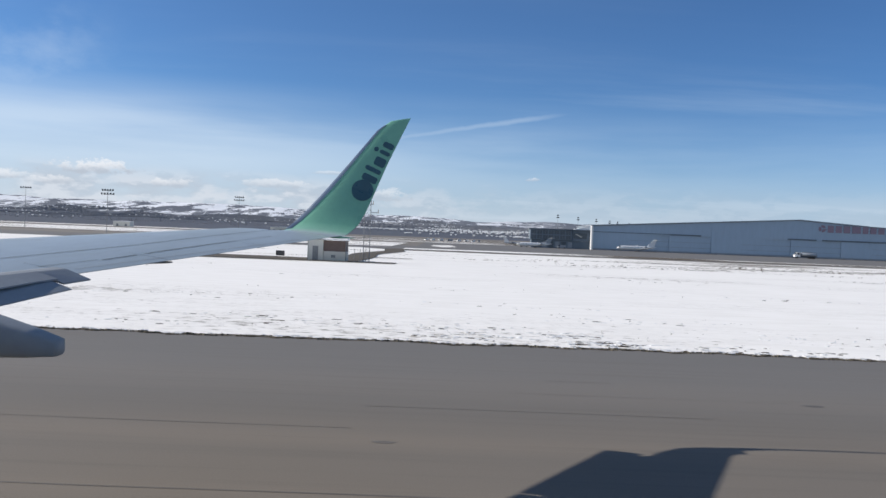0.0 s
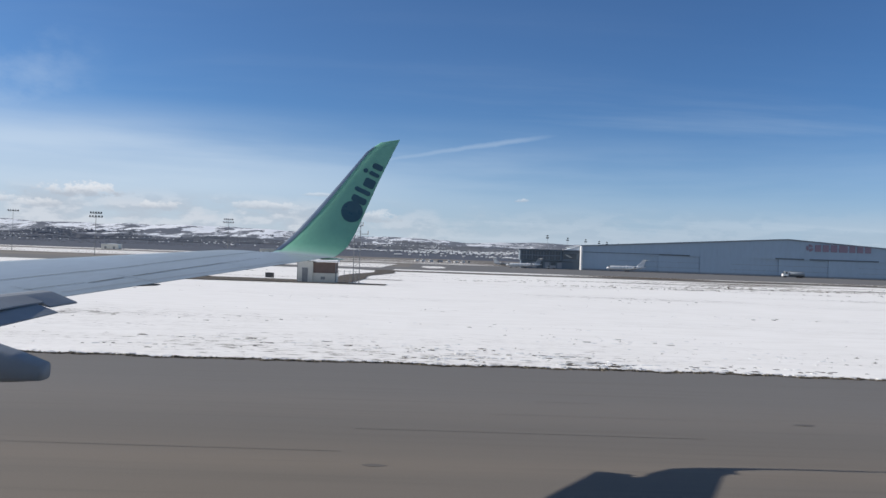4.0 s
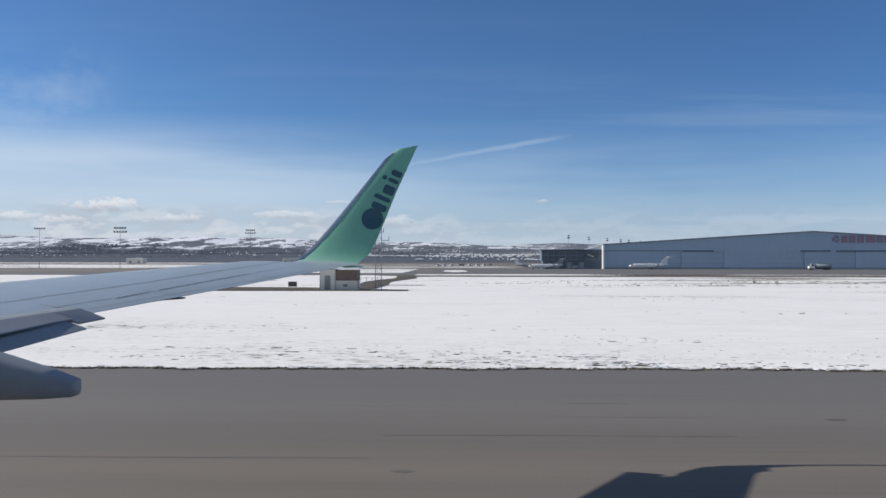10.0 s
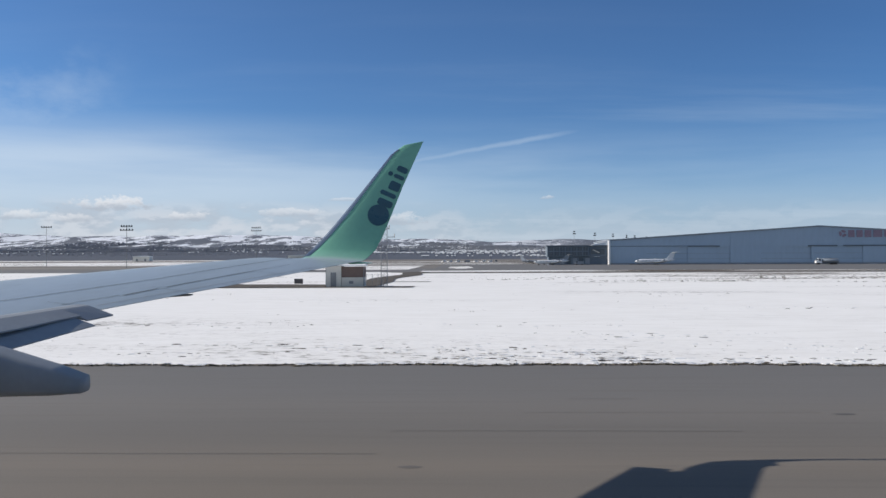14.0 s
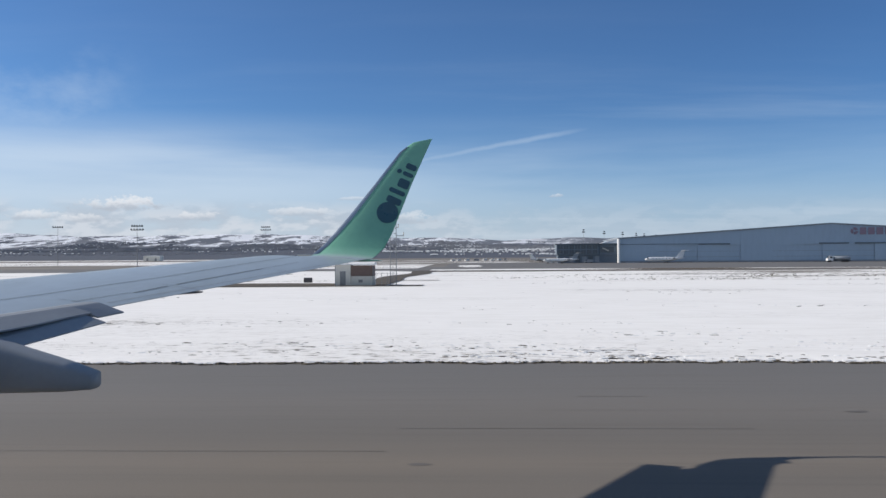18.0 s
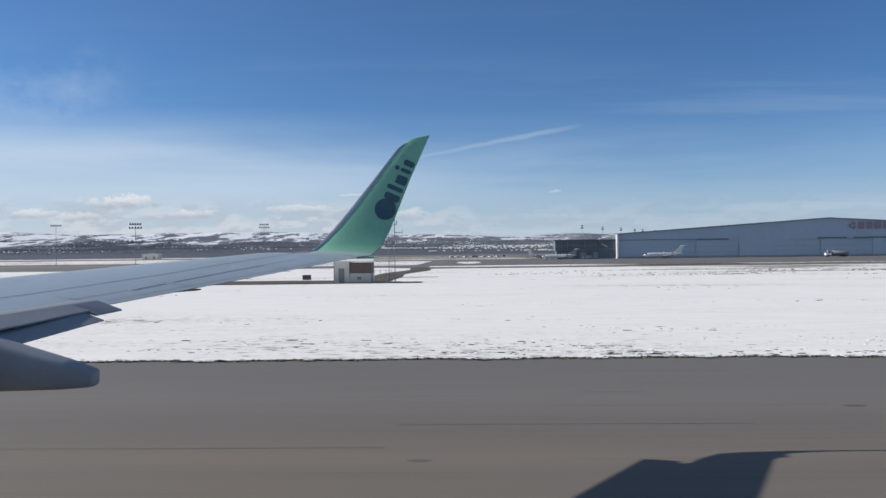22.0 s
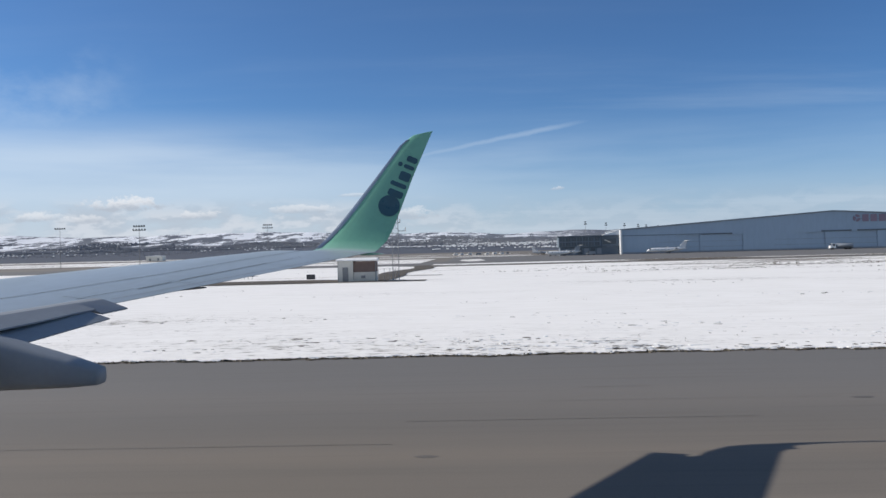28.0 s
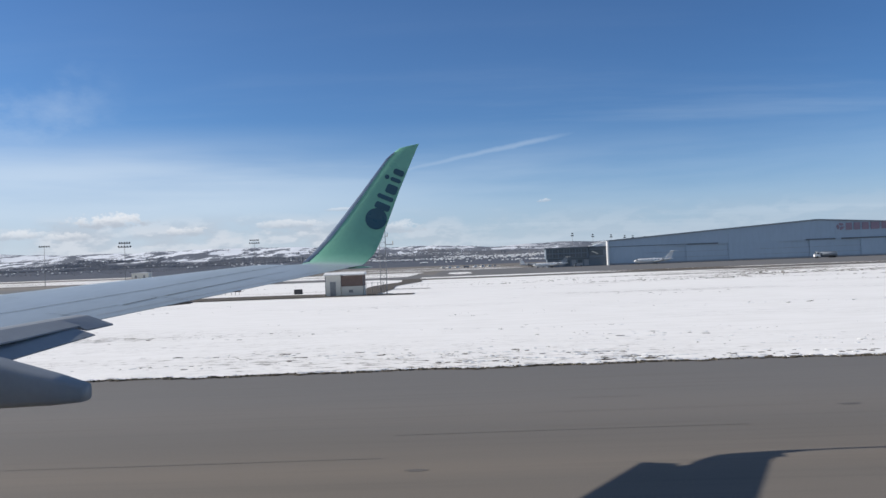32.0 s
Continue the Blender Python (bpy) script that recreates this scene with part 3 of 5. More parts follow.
def lumps(name, spots, mat, label, category):
    """Broken crusts and clods, each a rough little stone shape."""
    ico = bmesh.new()
    bmesh.ops.create_icosphere(ico, subdivisions=1, radius=1.0)
    base, tris = [v.co.copy() for v in ico.verts], [tuple(v.index for v in f.verts) for f in ico.faces]
    ico.free()
    verts, faces = [], []
    for x, y, z, s in spots:
        i = len(verts)
        fx, fy, fz = s * rnd(1.2, 3.6), s * rnd(0.6, 1.3), s * rnd(0.22, 0.5)
        for c in base:
            k = rnd(0.7, 1.25)
            verts.append((x + c.x * fx * k, y + c.y * fy * k, z + c.z * fz * k))
        faces += [(a + i, b + i, c + i) for a, b, c in tris]
    return tagged(from_lists(name, verts, faces, mat), label, category, kind="stuff")


crust, clods = [], []
for _ in range(420):
    x = CX + rnd(-26, 26)
    crust.append((x, near_main(x) + abs(random.gauss(0, 0.3)) + 0.05, 0.03, rnd(0.02, 0.09)))
for _ in range(230):
    x = CX + rnd(-26, 26)
    if noise.noise((x * 0.5, 3.0, 1.0)) > -0.1:
        clods.append((x, near_main(x) + random.gauss(0, 0.10), 0.02, rnd(0.03, 0.10)))
for cx, cy, sx, sy, n in ((1.7, 31.8, 1.2, 0.45, 170), (5.4, 33.3, 0.9, 0.4, 120), (6.8, 31.2, 0.9, 0.35, 170), (-1.5, 34.5, 3.0, 0.9, 150), (10.0, 40.5, 3.0, 0.9, 110),
                          (12.5, 31.0, 3.0, 0.5, 90), (17.5, 35.5, 3.0, 1.2, 60), (-9.0, 36.4, 4.5, 0.7, 60), (-12, 33.0, 2.2, 0.5, 50), (3, 47, 7, 0.8, 60), (-20, 47, 6, 1.0, 60),
                          (22, 62, 8, 1.0, 90), (-2, 72, 9, 1.2, 90), (12, 84, 10, 1.2, 80)):
    for _ in range(n):
        x, y = CX + cx + random.gauss(0, sx), cy + random.gauss(0, sy)
        if noise.noise((x * 0.7, y * 1.6, 21.0)) > -0.08:
            (crust if random.random() < 0.72 else clods).append((x, y, 0.06, rnd(0.02, 0.085)))
lumps("snow_crust", crust, SNOWLUMP, "broken crusts of snow along the field edge", "snow")
lumps("soil_clods", clods, SOIL, "dark clods of soil scattered on the snow", "soil")

# ---- paving joints, cracks and paint ----
for y, w, wav, x0, x1 in ((18.6, 0.035, 0.03, -52.4, -43.5), (20.8, 0.014, 0.03, -49, -40.5), (16.4, 0.03, 0.04, -110, -52), (22.8, 0.03, 0.03, -47.5, -45.0), (12.2, 0.05, 0.03, -90, 20)):
    pts = [(x, y + wav * jag(x, 0.4, y) + 0.04 * jag(x, 0.05, y), 0.004) for x in np.arange(x0, x1, 0.5)]
    v, f = curve_strip(pts, w)
    tagged(from_lists("paving_joint", v, f, TAR), "long sealed joint in the runway paving", "joint", "runway joints", "structure")


def crack(x0, y0, x1, y1, w, seed):
    n = 26
    pts = []
    for i in range(n + 1):
        s = i / n
        d = 0.16 * jag(s * 9, 1.0, seed) + 0.07 * jag(s * 31, 1.0, seed + 3)
        pts.append((x0 + (x1 - x0) * s + d, y0 + (y1 - y0) * s + d * 0.3, 0.005))
    verts, faces = [], []
    for i, p in enumerate(pts):
        ww = w * (0.4 + abs(jag(i, 0.6, seed + 9)) * 1.6)
        verts += [(p[0] - ww, p[1], p[2]), (p[0] + ww, p[1], p[2])]
    for i in range(n):
        faces.append((2 * i, 2 * i + 1, 2 * i + 3, 2 * i + 2))
    return tagged(from_lists("paving_crack", verts, faces, CRACK), "thin ragged crack across the runway paving", "crack", "runway cracks", "structure")


for k, (a, b, c, d, w) in enumerate(((37, 12, 41, 29, 0.05), (61, 12, 66, 30, 0.05), (92, 12, 96, 30, 0.05), (150, 11, 153, 29, 0.05),
                                     (190, 11, 194, 40, 0.06), (-97, 12, -93, 24, 0.04), (-590, 12, -585, 30, 0.05))):
    crack(a, b, c, d, w, k + 0.5)
for k, (x, y, s) in enumerate(((-51.7, 15.4, 0.05), (-40.5, 20.6, 0.06))):
    bm = bmesh.new()
    bmesh.ops.create_circle(bm, cap_ends=True, segments=14, radius=1.0)
    for v in bm.verts:
        r = 1 + 0.4 * noise.noise((v.co.x * 2, v.co.y * 2, k))
        v.co = (x + v.co.x * s * 5 * r, y + v.co.y * s * 2 * r, 0.004)
    tagged(part("paving_stain", bm, TAR), "small dark stain on the runway paving", "stain", "runway stains", "structure")


def stripe_block(x0, x1, ys, w, label):
    """A block of long white runway stripes; each stripe is a piece of it."""
    t = thing("runway_marking", pose((x0 + x1) / 2, 0, 0), label, "road marking", "runway markings", "structure")
    for y in ys:
        part("stripe", boxed(-(x1 - x0) / 2, (x1 - x0) / 2, y - w / 2, y + w / 2, -0.01, 0.006), MARKWHITE, t)
    return t


stripe_block(-178, -127, [11.2 + 0.42 * k for k in range(21)], 0.17, "block of thin white stripes painted on the runway")
stripe_block(118, 150, [9.6 + 0.42 * k for k in range(9)], 0.17, "block of thin white stripes painted on the runway")
stripe_block(-470, -420, [10.6 + 0.42 * k for k in range(8)], 0.17, "worn block of white stripes painted on the runway")
hold = thing("holding_line", pose(-606, 0, 0), "two solid and two broken yellow holding lines", "road marking", "", "structure")
for x in (0.0, 0.65):
    part("solid_line", boxed(x, x + 0.3, 10, 74, -0.01, 0.008), YELLOW, hold)
for x in (1.3, 1.95):
    for k in range(35):
        part("dash", boxed(x, x + 0.3, 10 + 1.83 * k, 10.9 + 1.83 * k, -0.01, 0.008), YELLOW, hold)
for x in (-590, -632):
    v, f = curve_strip([(x + 0.35 * k, 8 + k, 0.006) for k in range(0, 40)], 0.3)
    tagged(from_lists("taxi_line", v, f, YELLOW), "curving yellow taxi line on the paving", "road marking", kind="structure")
v, f = curve_strip([(-262 + 26 * math.cos(a) - 10, 34 + 30 * math.sin(a) + 10, 0.006) for a in np.linspace(-1.5, 0.9, 40)], 0.25)
tagged(from_lists("taxi_line", v, f, YELLOW), "curving yellow taxi line on the paving", "road marking", kind="structure")
tagged(part("exit_taxiway", boxed(-300, -215, EDGE + 0.56, 221.9, -0.5, -0.004), TAXI), "grey exit taxiway between two snow fields", "taxiway", kind="structure")
tagged(part("entry_taxiway", boxed(125, 420, EDGE + 0.56, 221.9, -0.5, -0.004), TAXI), "wide grey entry taxiway beside the snow point", "taxiway", kind="structure")
tagged(part("holding_taxiway", boxed(-637, -588, EDGE + 0.56, 221.9, -0.5, -0.004), TAXI), "grey taxiway with a yellow holding line", "taxiway", kind="structure")
cross = tagged(part("crossing_runway", boxed(-547, -493, EDGE + 0.56, 221.9, -0.5, -0.004), RUNWAY), "grey paving of a crossing runway", "runway", kind="structure")

for sx, sy, sr in ((101, 51.5, 3.4), (-169, 74.5, 3.0), (-655, 66.5, 3.0), (170, 62.5, 3.2)):
    bm = bmesh.new()
    bmesh.ops.create_circle(bm, cap_ends=True, segments=40, radius=1.0)
    for v in bm.verts:
        r = 1 + 0.2 * noise.noise((v.co.x * 3 + sx, v.co.y * 3, 4.0))
        v.co = (sx + v.co.x * sr * r, sy + v.co.y * sr * 0.6 * r, 0.15)
    tagged(part("soil_patch", bm, SOIL), "oval patch of bare soil round a sign", "soil", kind="structure")

# bare oval of soil and a track near the radio mast
bm = bmesh.new()
bmesh.ops.create_circle(bm, cap_ends=True, segments=60, radius=1.0)
for v in bm.verts:
    r = 1 + 0.12 * noise.noise((v.co.x * 3, v.co.y * 3, 4.0))
    v.co = (-82 + v.co.x * 17 * r, 112 + v.co.y * 6 * r, 0.15 - 0.0)
tagged(part("soil_patch", bm, SOIL), "oval patch of bare brown soil in the snow", "soil", kind="structure")
for pts, w in (([(x, 107.6 + 0.5 * jag(x, 0.15, 2.0), 0.125) for x in np.arange(-92, -56, 1.0)], 4.2), ([(-64.5 + 2.2 * jag(y, 0.03, 6.0) + 0.02 * (y - 110), y, 0.135) for y in np.arange(109, 221, 2.0)], 5.0),
               ([(x, 130 + 0.4 * jag(x, 0.2, 4.0), 0.125) for x in np.arange(-63, -55, 0.5)], 1.6)):
    v, f = curve_strip(pts, w)
    tagged(from_lists("soil_track", v, f, SOIL), "dark bare soil track across the snow", "track", "soil tracks", "structure")


def clod(x, y, s, h):
    """A low heap of dark earth left on the snow."""
    bm = bmesh.new()
    bmesh.ops.create_icosphere(bm, subdivisions=3, radius=1.0)
    for v in bm.verts:
        r = 1 + 0.45 * noise.noise((v.co.x * 2 + x, v.co.y * 2, v.co.z * 2)) + 0.2 * noise.noise((v.co.x * 6 + x, v.co.y * 6, v.co.z * 6))
        v.co = (v.co.x * s * r, v.co.y * s * 0.7 * r, max(-0.05, v.co.z * h * r))
    ob = part("earth_heap", bm, SOIL, smooth=False)
    ob.location = (x, y, 0.04)
    return tagged(ob, "low heap of dark earth lying on the snow", "earth heap", "earth heaps")


clod(31.2, 66.0, 0.9, 0.30)
clod(-11.6, 34.4, 0.42, 0.12)
clod(-12.9, 33.2, 0.30, 0.08)
clod(29.0, 67.5, 0.4, 0.15)

# ---- hills, town and woods on the skyline ----
def hill_height(x, y):
    s = max(0.0, min(1.0, (y - 1700) / 2500))
    base = 72 * s ** 1.2
    ridge = max(0.0, min(1.0, (y - 3300) / 900))
    prof = 42 - 18 * math.tanh((x + 500) / 500) + (12 - 6 * math.tanh(x / 400)) * noise.noise((x * 0.0016, 0.4, 2.0)) + (8 - 3 * math.tanh(x / 400)) * noise.noise((x * 0.005, 1.4, 2.0))
    rough = 10 * noise.noise((x * 0.004, y * 0.004, 1.0)) + 4 * noise.noise((x * 0.012, y * 0.012, 6.0))
    return base + ridge ** 1.5 * prof + rough * s - 0.4


verts, faces = [], []
nx, ny = 320, 46
for j in range(ny):
    y = 1650 + (4350 - 1650) * j / (ny - 1)
    for i in range(nx):
        x = (-1 + 2 * i / (nx - 1)) * 3100
        verts.append((x, y, hill_height(x, y)))
for j in range(ny - 1):
    for i in range(nx - 1):
        a = j * nx + i
        faces.append((a, a + 1, a + nx + 1, a + nx))
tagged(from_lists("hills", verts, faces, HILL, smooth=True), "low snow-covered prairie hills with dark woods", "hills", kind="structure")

verts, faces = [], []
for k in range(56000):
    y = 2900 + 950 * random.random() if k < 52000 else rnd(2250, 2900)
    x = rnd(-0.68, 0.68) * y
    if noise.noise((x * 0.0035, y * 0.005, 9.0)) + 0.35 * noise.noise((x * 0.02, y * 0.02, 3.0)) < -0.30 + 0.55 * max(0.0, (y - 3050) / 700):
        continue
    z, s, h = hill_height(x, y), (rnd(1.6, 4.2) if y > 2850 else rnd(1.0, 2.6)), (rnd(2.5, 8.0) if y > 2850 else rnd(1.2, 3.4))
    i = len(verts)
    g = rnd(0, 1.5)
    for c in range(4):
        a = g + c * math.pi / 2
        verts.append((x + s * math.cos(a) * rnd(0.6, 1.1), y + s * math.sin(a), z - 1 + rnd(0, 1.5)))
    for c in range(4):
        a = g + 0.7 + c * math.pi / 2
        verts.append((x + s * 0.75 * math.cos(a), y + s * 0.75 * math.sin(a), z + h * rnd(0.5, 0.75)))
    verts.append((x + rnd(-1, 1), y, z + h))
    for c in range(4):
        d = (c + 1) % 4
        faces += [(i + c, i + d, i + 4 + c), (i + d, i + 4 + d, i + 4 + c), (i + 4 + c, i + 4 + d, i + 8)]
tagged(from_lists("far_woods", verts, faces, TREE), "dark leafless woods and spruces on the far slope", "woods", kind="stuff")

for mat, nm, lab in ((HOUSE, "far_houses", "small far houses on the slope"), (SNOWROOF, "far_roofs", "snow-covered roofs of the far houses")):
    random.seed(77)
    verts, faces = [], []
    for _ in range(2600):
        y = rnd(2000, 3500)
        x = (rnd(-0.13, 0.10) if random.random() < 0.55 else rnd(-0.66, 0.66)) * y
        z, w, d, h = hill_height(x, y), rnd(1.2, 2.8), rnd(1.2, 2.8), rnd(2.0, 3.2)
        if noise.noise((x * 0.003, y * 0.003, 5.0)) < -0.05 or (x < -150 and y < 2450 + 300 * noise.noise((x * 0.002, 2.0, 2.0))):
            continue
        i = len(verts)
        if nm == "far_houses":
            for zz in (z - 2, z + h):
                verts += [(x - w, y - d, zz), (x + w, y - d, zz), (x + w, y + d, zz), (x - w, y + d, zz)]
            faces += [(i, i + 1, i + 5, i + 4), (i + 1, i + 2, i + 6, i + 5), (i + 2, i + 3, i + 7, i + 6), (i + 3, i, i + 4, i + 7)]
        else:
            verts += [(x - w - 0.5, y - d - 0.5, z + h), (x + w + 0.5, y - d - 0.5, z + h), (x + w + 0.5, y + d + 0.5, z + h), (x - w - 0.5, y + d + 0.5, z + h),
                      (x - w - 0.5, y, z + h + 2), (x + w + 0.5, y, z + h + 2)]
            faces += [(i, i + 1, i + 5, i + 4), (i + 2, i + 3, i + 4, i + 5), (i, i + 4, i + 3), (i + 1, i + 2, i + 5)]
    tagged(from_lists(nm, verts, faces, mat), lab, "houses", kind="stuff")
random.seed(5)


# ---- the aircraft that carries the camera ----
TIPY = 16.4
own = thing("airliner", pose(CX, 0, 0), "grey-winged airliner with bright green winglets, flaps lowered, on the runway", "airliner")


def wing_z(y):
    return 4.13 - 0.08 * (TIPY - y)


def wing_le(y):
    return -3.55 - 0.545 * (TIPY - y) - 0.65 * min(1.0, max(0.0, (15.75 - y) / 0.25))


def wing_te(y):
    return -2.1 - 0.33 * (TIPY - max(y, 4.4)) - 0.02 * max(0, 4.4 - y)


def wing_surface(x, y):
    """Height of the wing's upper skin."""
    x0, x1 = wing_le(y), wing_te(y)
    s = min(1.0, max(0.0, (x - x0) / (x1 - x0)))
    h = 5 * 0.088 * (0.2969 * math.sqrt(s) - 0.126 * s - 0.3516 * s * s + 0.2843 * s ** 3 - 0.1015 * s ** 4) + 0.06 * s * (1 - s)
    return wing_z(y) + h * (x1 - x0) - 0.012 * (s - 1) * (x1 - x0)


ys = [-0.8, 1.5, 3.0, 4.4, 6, 8, 9.3, 10.5, 12, 13.5, 15, 15.5, 15.75, 15.9]
rings = [section(wing_le(y), wing_te(y), y, wing_z(y), 0.088, tilt=-0.012, n=33) for y in ys]
wing = part("wing", lofted(rings), WING, own, "light grey painted wing with panel lines", smooth=True)


def wing_line(x_of, y0, y1, w, name, mat=WING_DARK, lift=0.006, n=40):
    """A narrow seam on the wing's upper skin."""
    verts, faces = [], []
    for i in range(n + 1):
        y = y0 + (y1 - y0) * i / n
        for d in (-w / 2, w / 2):
            x = x_of(y) + d
            verts.append((x, y, wing_surface(x, y) + lift))
    for i in range(n):
        faces.append((2 * i, 2 * i + 1, 2 * i + 3, 2 * i + 2))
    return from_lists(name, verts, faces, mat, wing)


def chordwise(y, s0, s1, w, name):
    verts, faces = [], []
    for i in range(9):
        s = s0 + (s1 - s0) * i / 8
        x = wing_le(y) + s * (wing_te(y) - wing_le(y))
        for d in (-w / 2, w / 2):
            verts.append((x, y + d, wing_surface(x, y) + 0.006))
    for i in range(8):
        faces.append((2 * i, 2 * i + 1, 2 * i + 3, 2 * i + 2))
    return from_lists(name, verts, faces, WING_DARK, wing)


def at_chord(s):
    return lambda y: wing_le(y) + s * (wing_te(y) - wing_le(y))


def spar(y):
    return wing_le(y) + (0.73 - 0.014 * max(0.0, y - 9.4) - 0.026 * max(0.0, y - 11.6)) * (wing_te(y) - wing_le(y))


def gap(y):
    return wing_le(y) + (0.888 - 0.024 * (y - 10.26)) * (wing_te(y) - wing_le(y))


wing_line(spar, 4.4, 15.5, 0.015, "spar_seam")
wing_line(at_chord(0.14), 5, 15.6, 0.010, "slat_seam")
wing_line(at_chord(0.36), 5, 15.2, 0.008, "skin_seam", BLUEGREY)
wing_line(at_chord(0.88), 9.3, 10.2, 0.010, "spoiler_seam")
wing_line(gap, 10.22, 10.92, 0.020, "spoiler_gap")
wing_line(gap, 11.1, 13.4, 0.019, "aileron_gap")
wing_line(gap, 13.4, 14.6, 0.008, "aileron_seam")
wing_line(at_chord(0.955), 9.5, 14.8, 0.012, "trailing_edge_seam", BLUEGREY)
wing_line(at_chord(0.92), 4.4, 9.32, 0.030, "flap_gap")
for y in (9.35, 11.0, 13.42):
    chordwise(y, 0.82, 0.99, 0.010, "rib_seam")
for y in (6.4, 8.1, 10.2, 12.6, 14.6):
    chordwise(y, 0.14, 0.50, 0.006, "rib_seam")

# slats, drooped along the leading edge, in four lengths
for y0, y1 in ((4.6, 7.3), (7.36, 10.2), (10.26, 13.1), (13.16, 16.0)):
    rings = []
    for y in (y0, (y0 + y1) / 2, y1):
        x, z = -4.48 - 0.545 * (16.0 - y), wing_z(y) - 0.12
        rings.append([(x, y, z - 0.05), (x + 0.03, y, z + 0.0), (x + 0.16, y - 0.05, z + 0.045), (x + 0.54, y - 0.16, z + 0.05), (x + 0.54, y - 0.16, z + 0.02), (x + 0.2, y - 0.06, z - 0.05)])
    part("slat", lofted(rings), METAL, own, "drooped bare-metal leading-edge slat")

# winglet: the skin turns up from the tip and sweeps back
spine = [(15.9, wing_z(15.9), wing_le(15.9), wing_te(15.9), (0, 0, 1), 0.088), (16.22, 4.128, -3.50, -2.03, (0, -0.10, 0.99), 0.10),
         (16.41, 4.19, -3.36, -1.97, (0, -0.42, 0.91), 0.095), (16.535, 4.36, -3.20, -1.81, (0, -0.72, 0.69), 0.09),
         (16.65, 4.64, -2.95, -1.67, (0, -0.90, 0.43), 0.085), (16.75, 5.05, -2.61, -1.51, (0, -0.99, 0.12), 0.08),
         (16.86, 5.75, -2.06, -1.24, (0, -0.99, 0.12), 0.08), (16.97, 6.47, -1.51, -0.925, (0, -0.99, 0.12), 0.08),
         (17.0, 6.66, -1.36, -0.84, (0, -0.99, 0.12), 0.07), (17.011, 6.775, -1.226, -0.787, (0, -0.99, 0.12), 0.06), (17.012, 6.78, -1.22, -0.785, (0, -0.99, 0.12), 0.058)]
rings = [section(x0, x1, y, z, th, tilt=0.2 * min(1.0, max(0.0, (z - 6.47) / 0.3)), out=o, n=15, camber=0.0) for y, z, x0, x1, o, th in spine]
winglet = part("winglet", lofted(rings), WINGLET, own, "bright green blended winglet with dark round mark", smooth=True)
# grey leading edge of the winglet
rings = []
for y, z, x0, x1, o, th in spine[2:9]:
    r = section(x0, x1, y, z, th, tilt=0.2 * min(1.0, max(0.0, (z - 6.47) / 0.3)), out=o, n=15, camber=0.0)
    keep = [r[k] for k in (3, 2, 1, 0, 27, 26)]
    rings.append([p + (Vector((-0.006, 0, 0)) + Vector(o) * (0.006 if i < 3 else -0.006 if i > 3 else 0)) for i, p in enumerate(keep)])
part("leading_edge", lofted(rings, cap=False), EDGEGREY, winglet, "grey metal leading edge")
part("tip_tail", lofted([section(-2.35, -1.84, y, 4.08, 0.10, n=7) for y in (16.1, 16.35, 16.5)]), GREEN, winglet)


def on_winglet(x, z, lift=0.012):
    """A point on the winglet's inner skin, for marks."""
    for a, b in zip(spine[3:], spine[4:]):
        if a[1] <= z <= b[1]:
            s = (z - a[1]) / (b[1] - a[1])
            y, x0, x1, th = (a[k] + s * (b[k] - a[k]) for k in (0, 2, 3, 5))
            q = min(1, max(0, (x - x0) / (x1 - x0)))
            h = 5 * th * (0.2969 * math.sqrt(q) - 0.126 * q - 0.3516 * q * q + 0.2843 * q ** 3 - 0.1015 * q ** 4) * (x1 - x0)
            return (x, y - h - lift, z)
    return (x, 16.8, z)


def winglet_mark(name, pts, label=""):
    bm = bmesh.new()
    bm.faces.new([bm.verts.new(on_winglet(*p)) for p in pts])
    return part(name, bm, NAVY, winglet, label)


winglet_mark("round_mark", [(-1.765 + 0.235 * math.cos(a), 5.13 + 0.235 * math.sin(a)) for a in np.linspace(0, 6.283, 33)[:-1]], "navy blue disc")
d1, d2 = Vector((0.40, 0.915)), Vector((-0.915, 0.40))      # along the row of bars, and across it
o = Vector((-1.49, 5.19)) + d2 * 0.035
for a, b, c, d in ((0.06, 0.21, 0.0, 0.34), (0.29, 0.39, 0.0, 0.37), (0.46, 0.66, 0.0, 0.25), (0.74, 0.83, 0.0, 0.24), (0.90, 1.03, 0.0, 0.24)):
    k = 0.03      # cut corners
    ring = ((a + k, c), (b - k, c), (b, c + k), (b, d - k), (b - k, d), (a + k, d), (a, d - k), (a, c + k))
    winglet_mark("bar_mark", [tuple(o + d1 * p + d2 * q) for p, q in ring])
winglet_mark("dot_mark", [tuple(o + d1 * (0.785 + 0.052 * math.cos(g)) + d2 * (0.325 + 0.052 * math.sin(g))) for g in np.linspace(0, 6.283, 15)[:-1]])

# flaps, lowered a little
def flap_1(y):
    return -4.23 - 0.30 * (9.2 - y), 3.53 - 0.055 * (9.2 - y)


def flap_2(y):
    return -4.21 - 0.25 * (8.7 - y), 3.44 - 0.11 * (8.7 - y)


def fore_ring(y, cut, drop):
    """Section of the fore flap: a flat lip, then a steeper fall to its edge, cut back and dropped by the amounts given."""
    x, z = flap_1(y)
    return [(x - 0.55, y, z + 0.098), (x - 0.42, y, z + 0.110), (x - 0.31, y, z + 0.101), (x - 0.28, y, z + 0.092), (x - cut, y, z + 0.005 + 0.32 * cut - drop),
            (x - cut, y, z - 0.012 + 0.32 * cut - drop), (x - 0.3, y, z + 0.03), (x - 0.55, y, z + 0.03)]


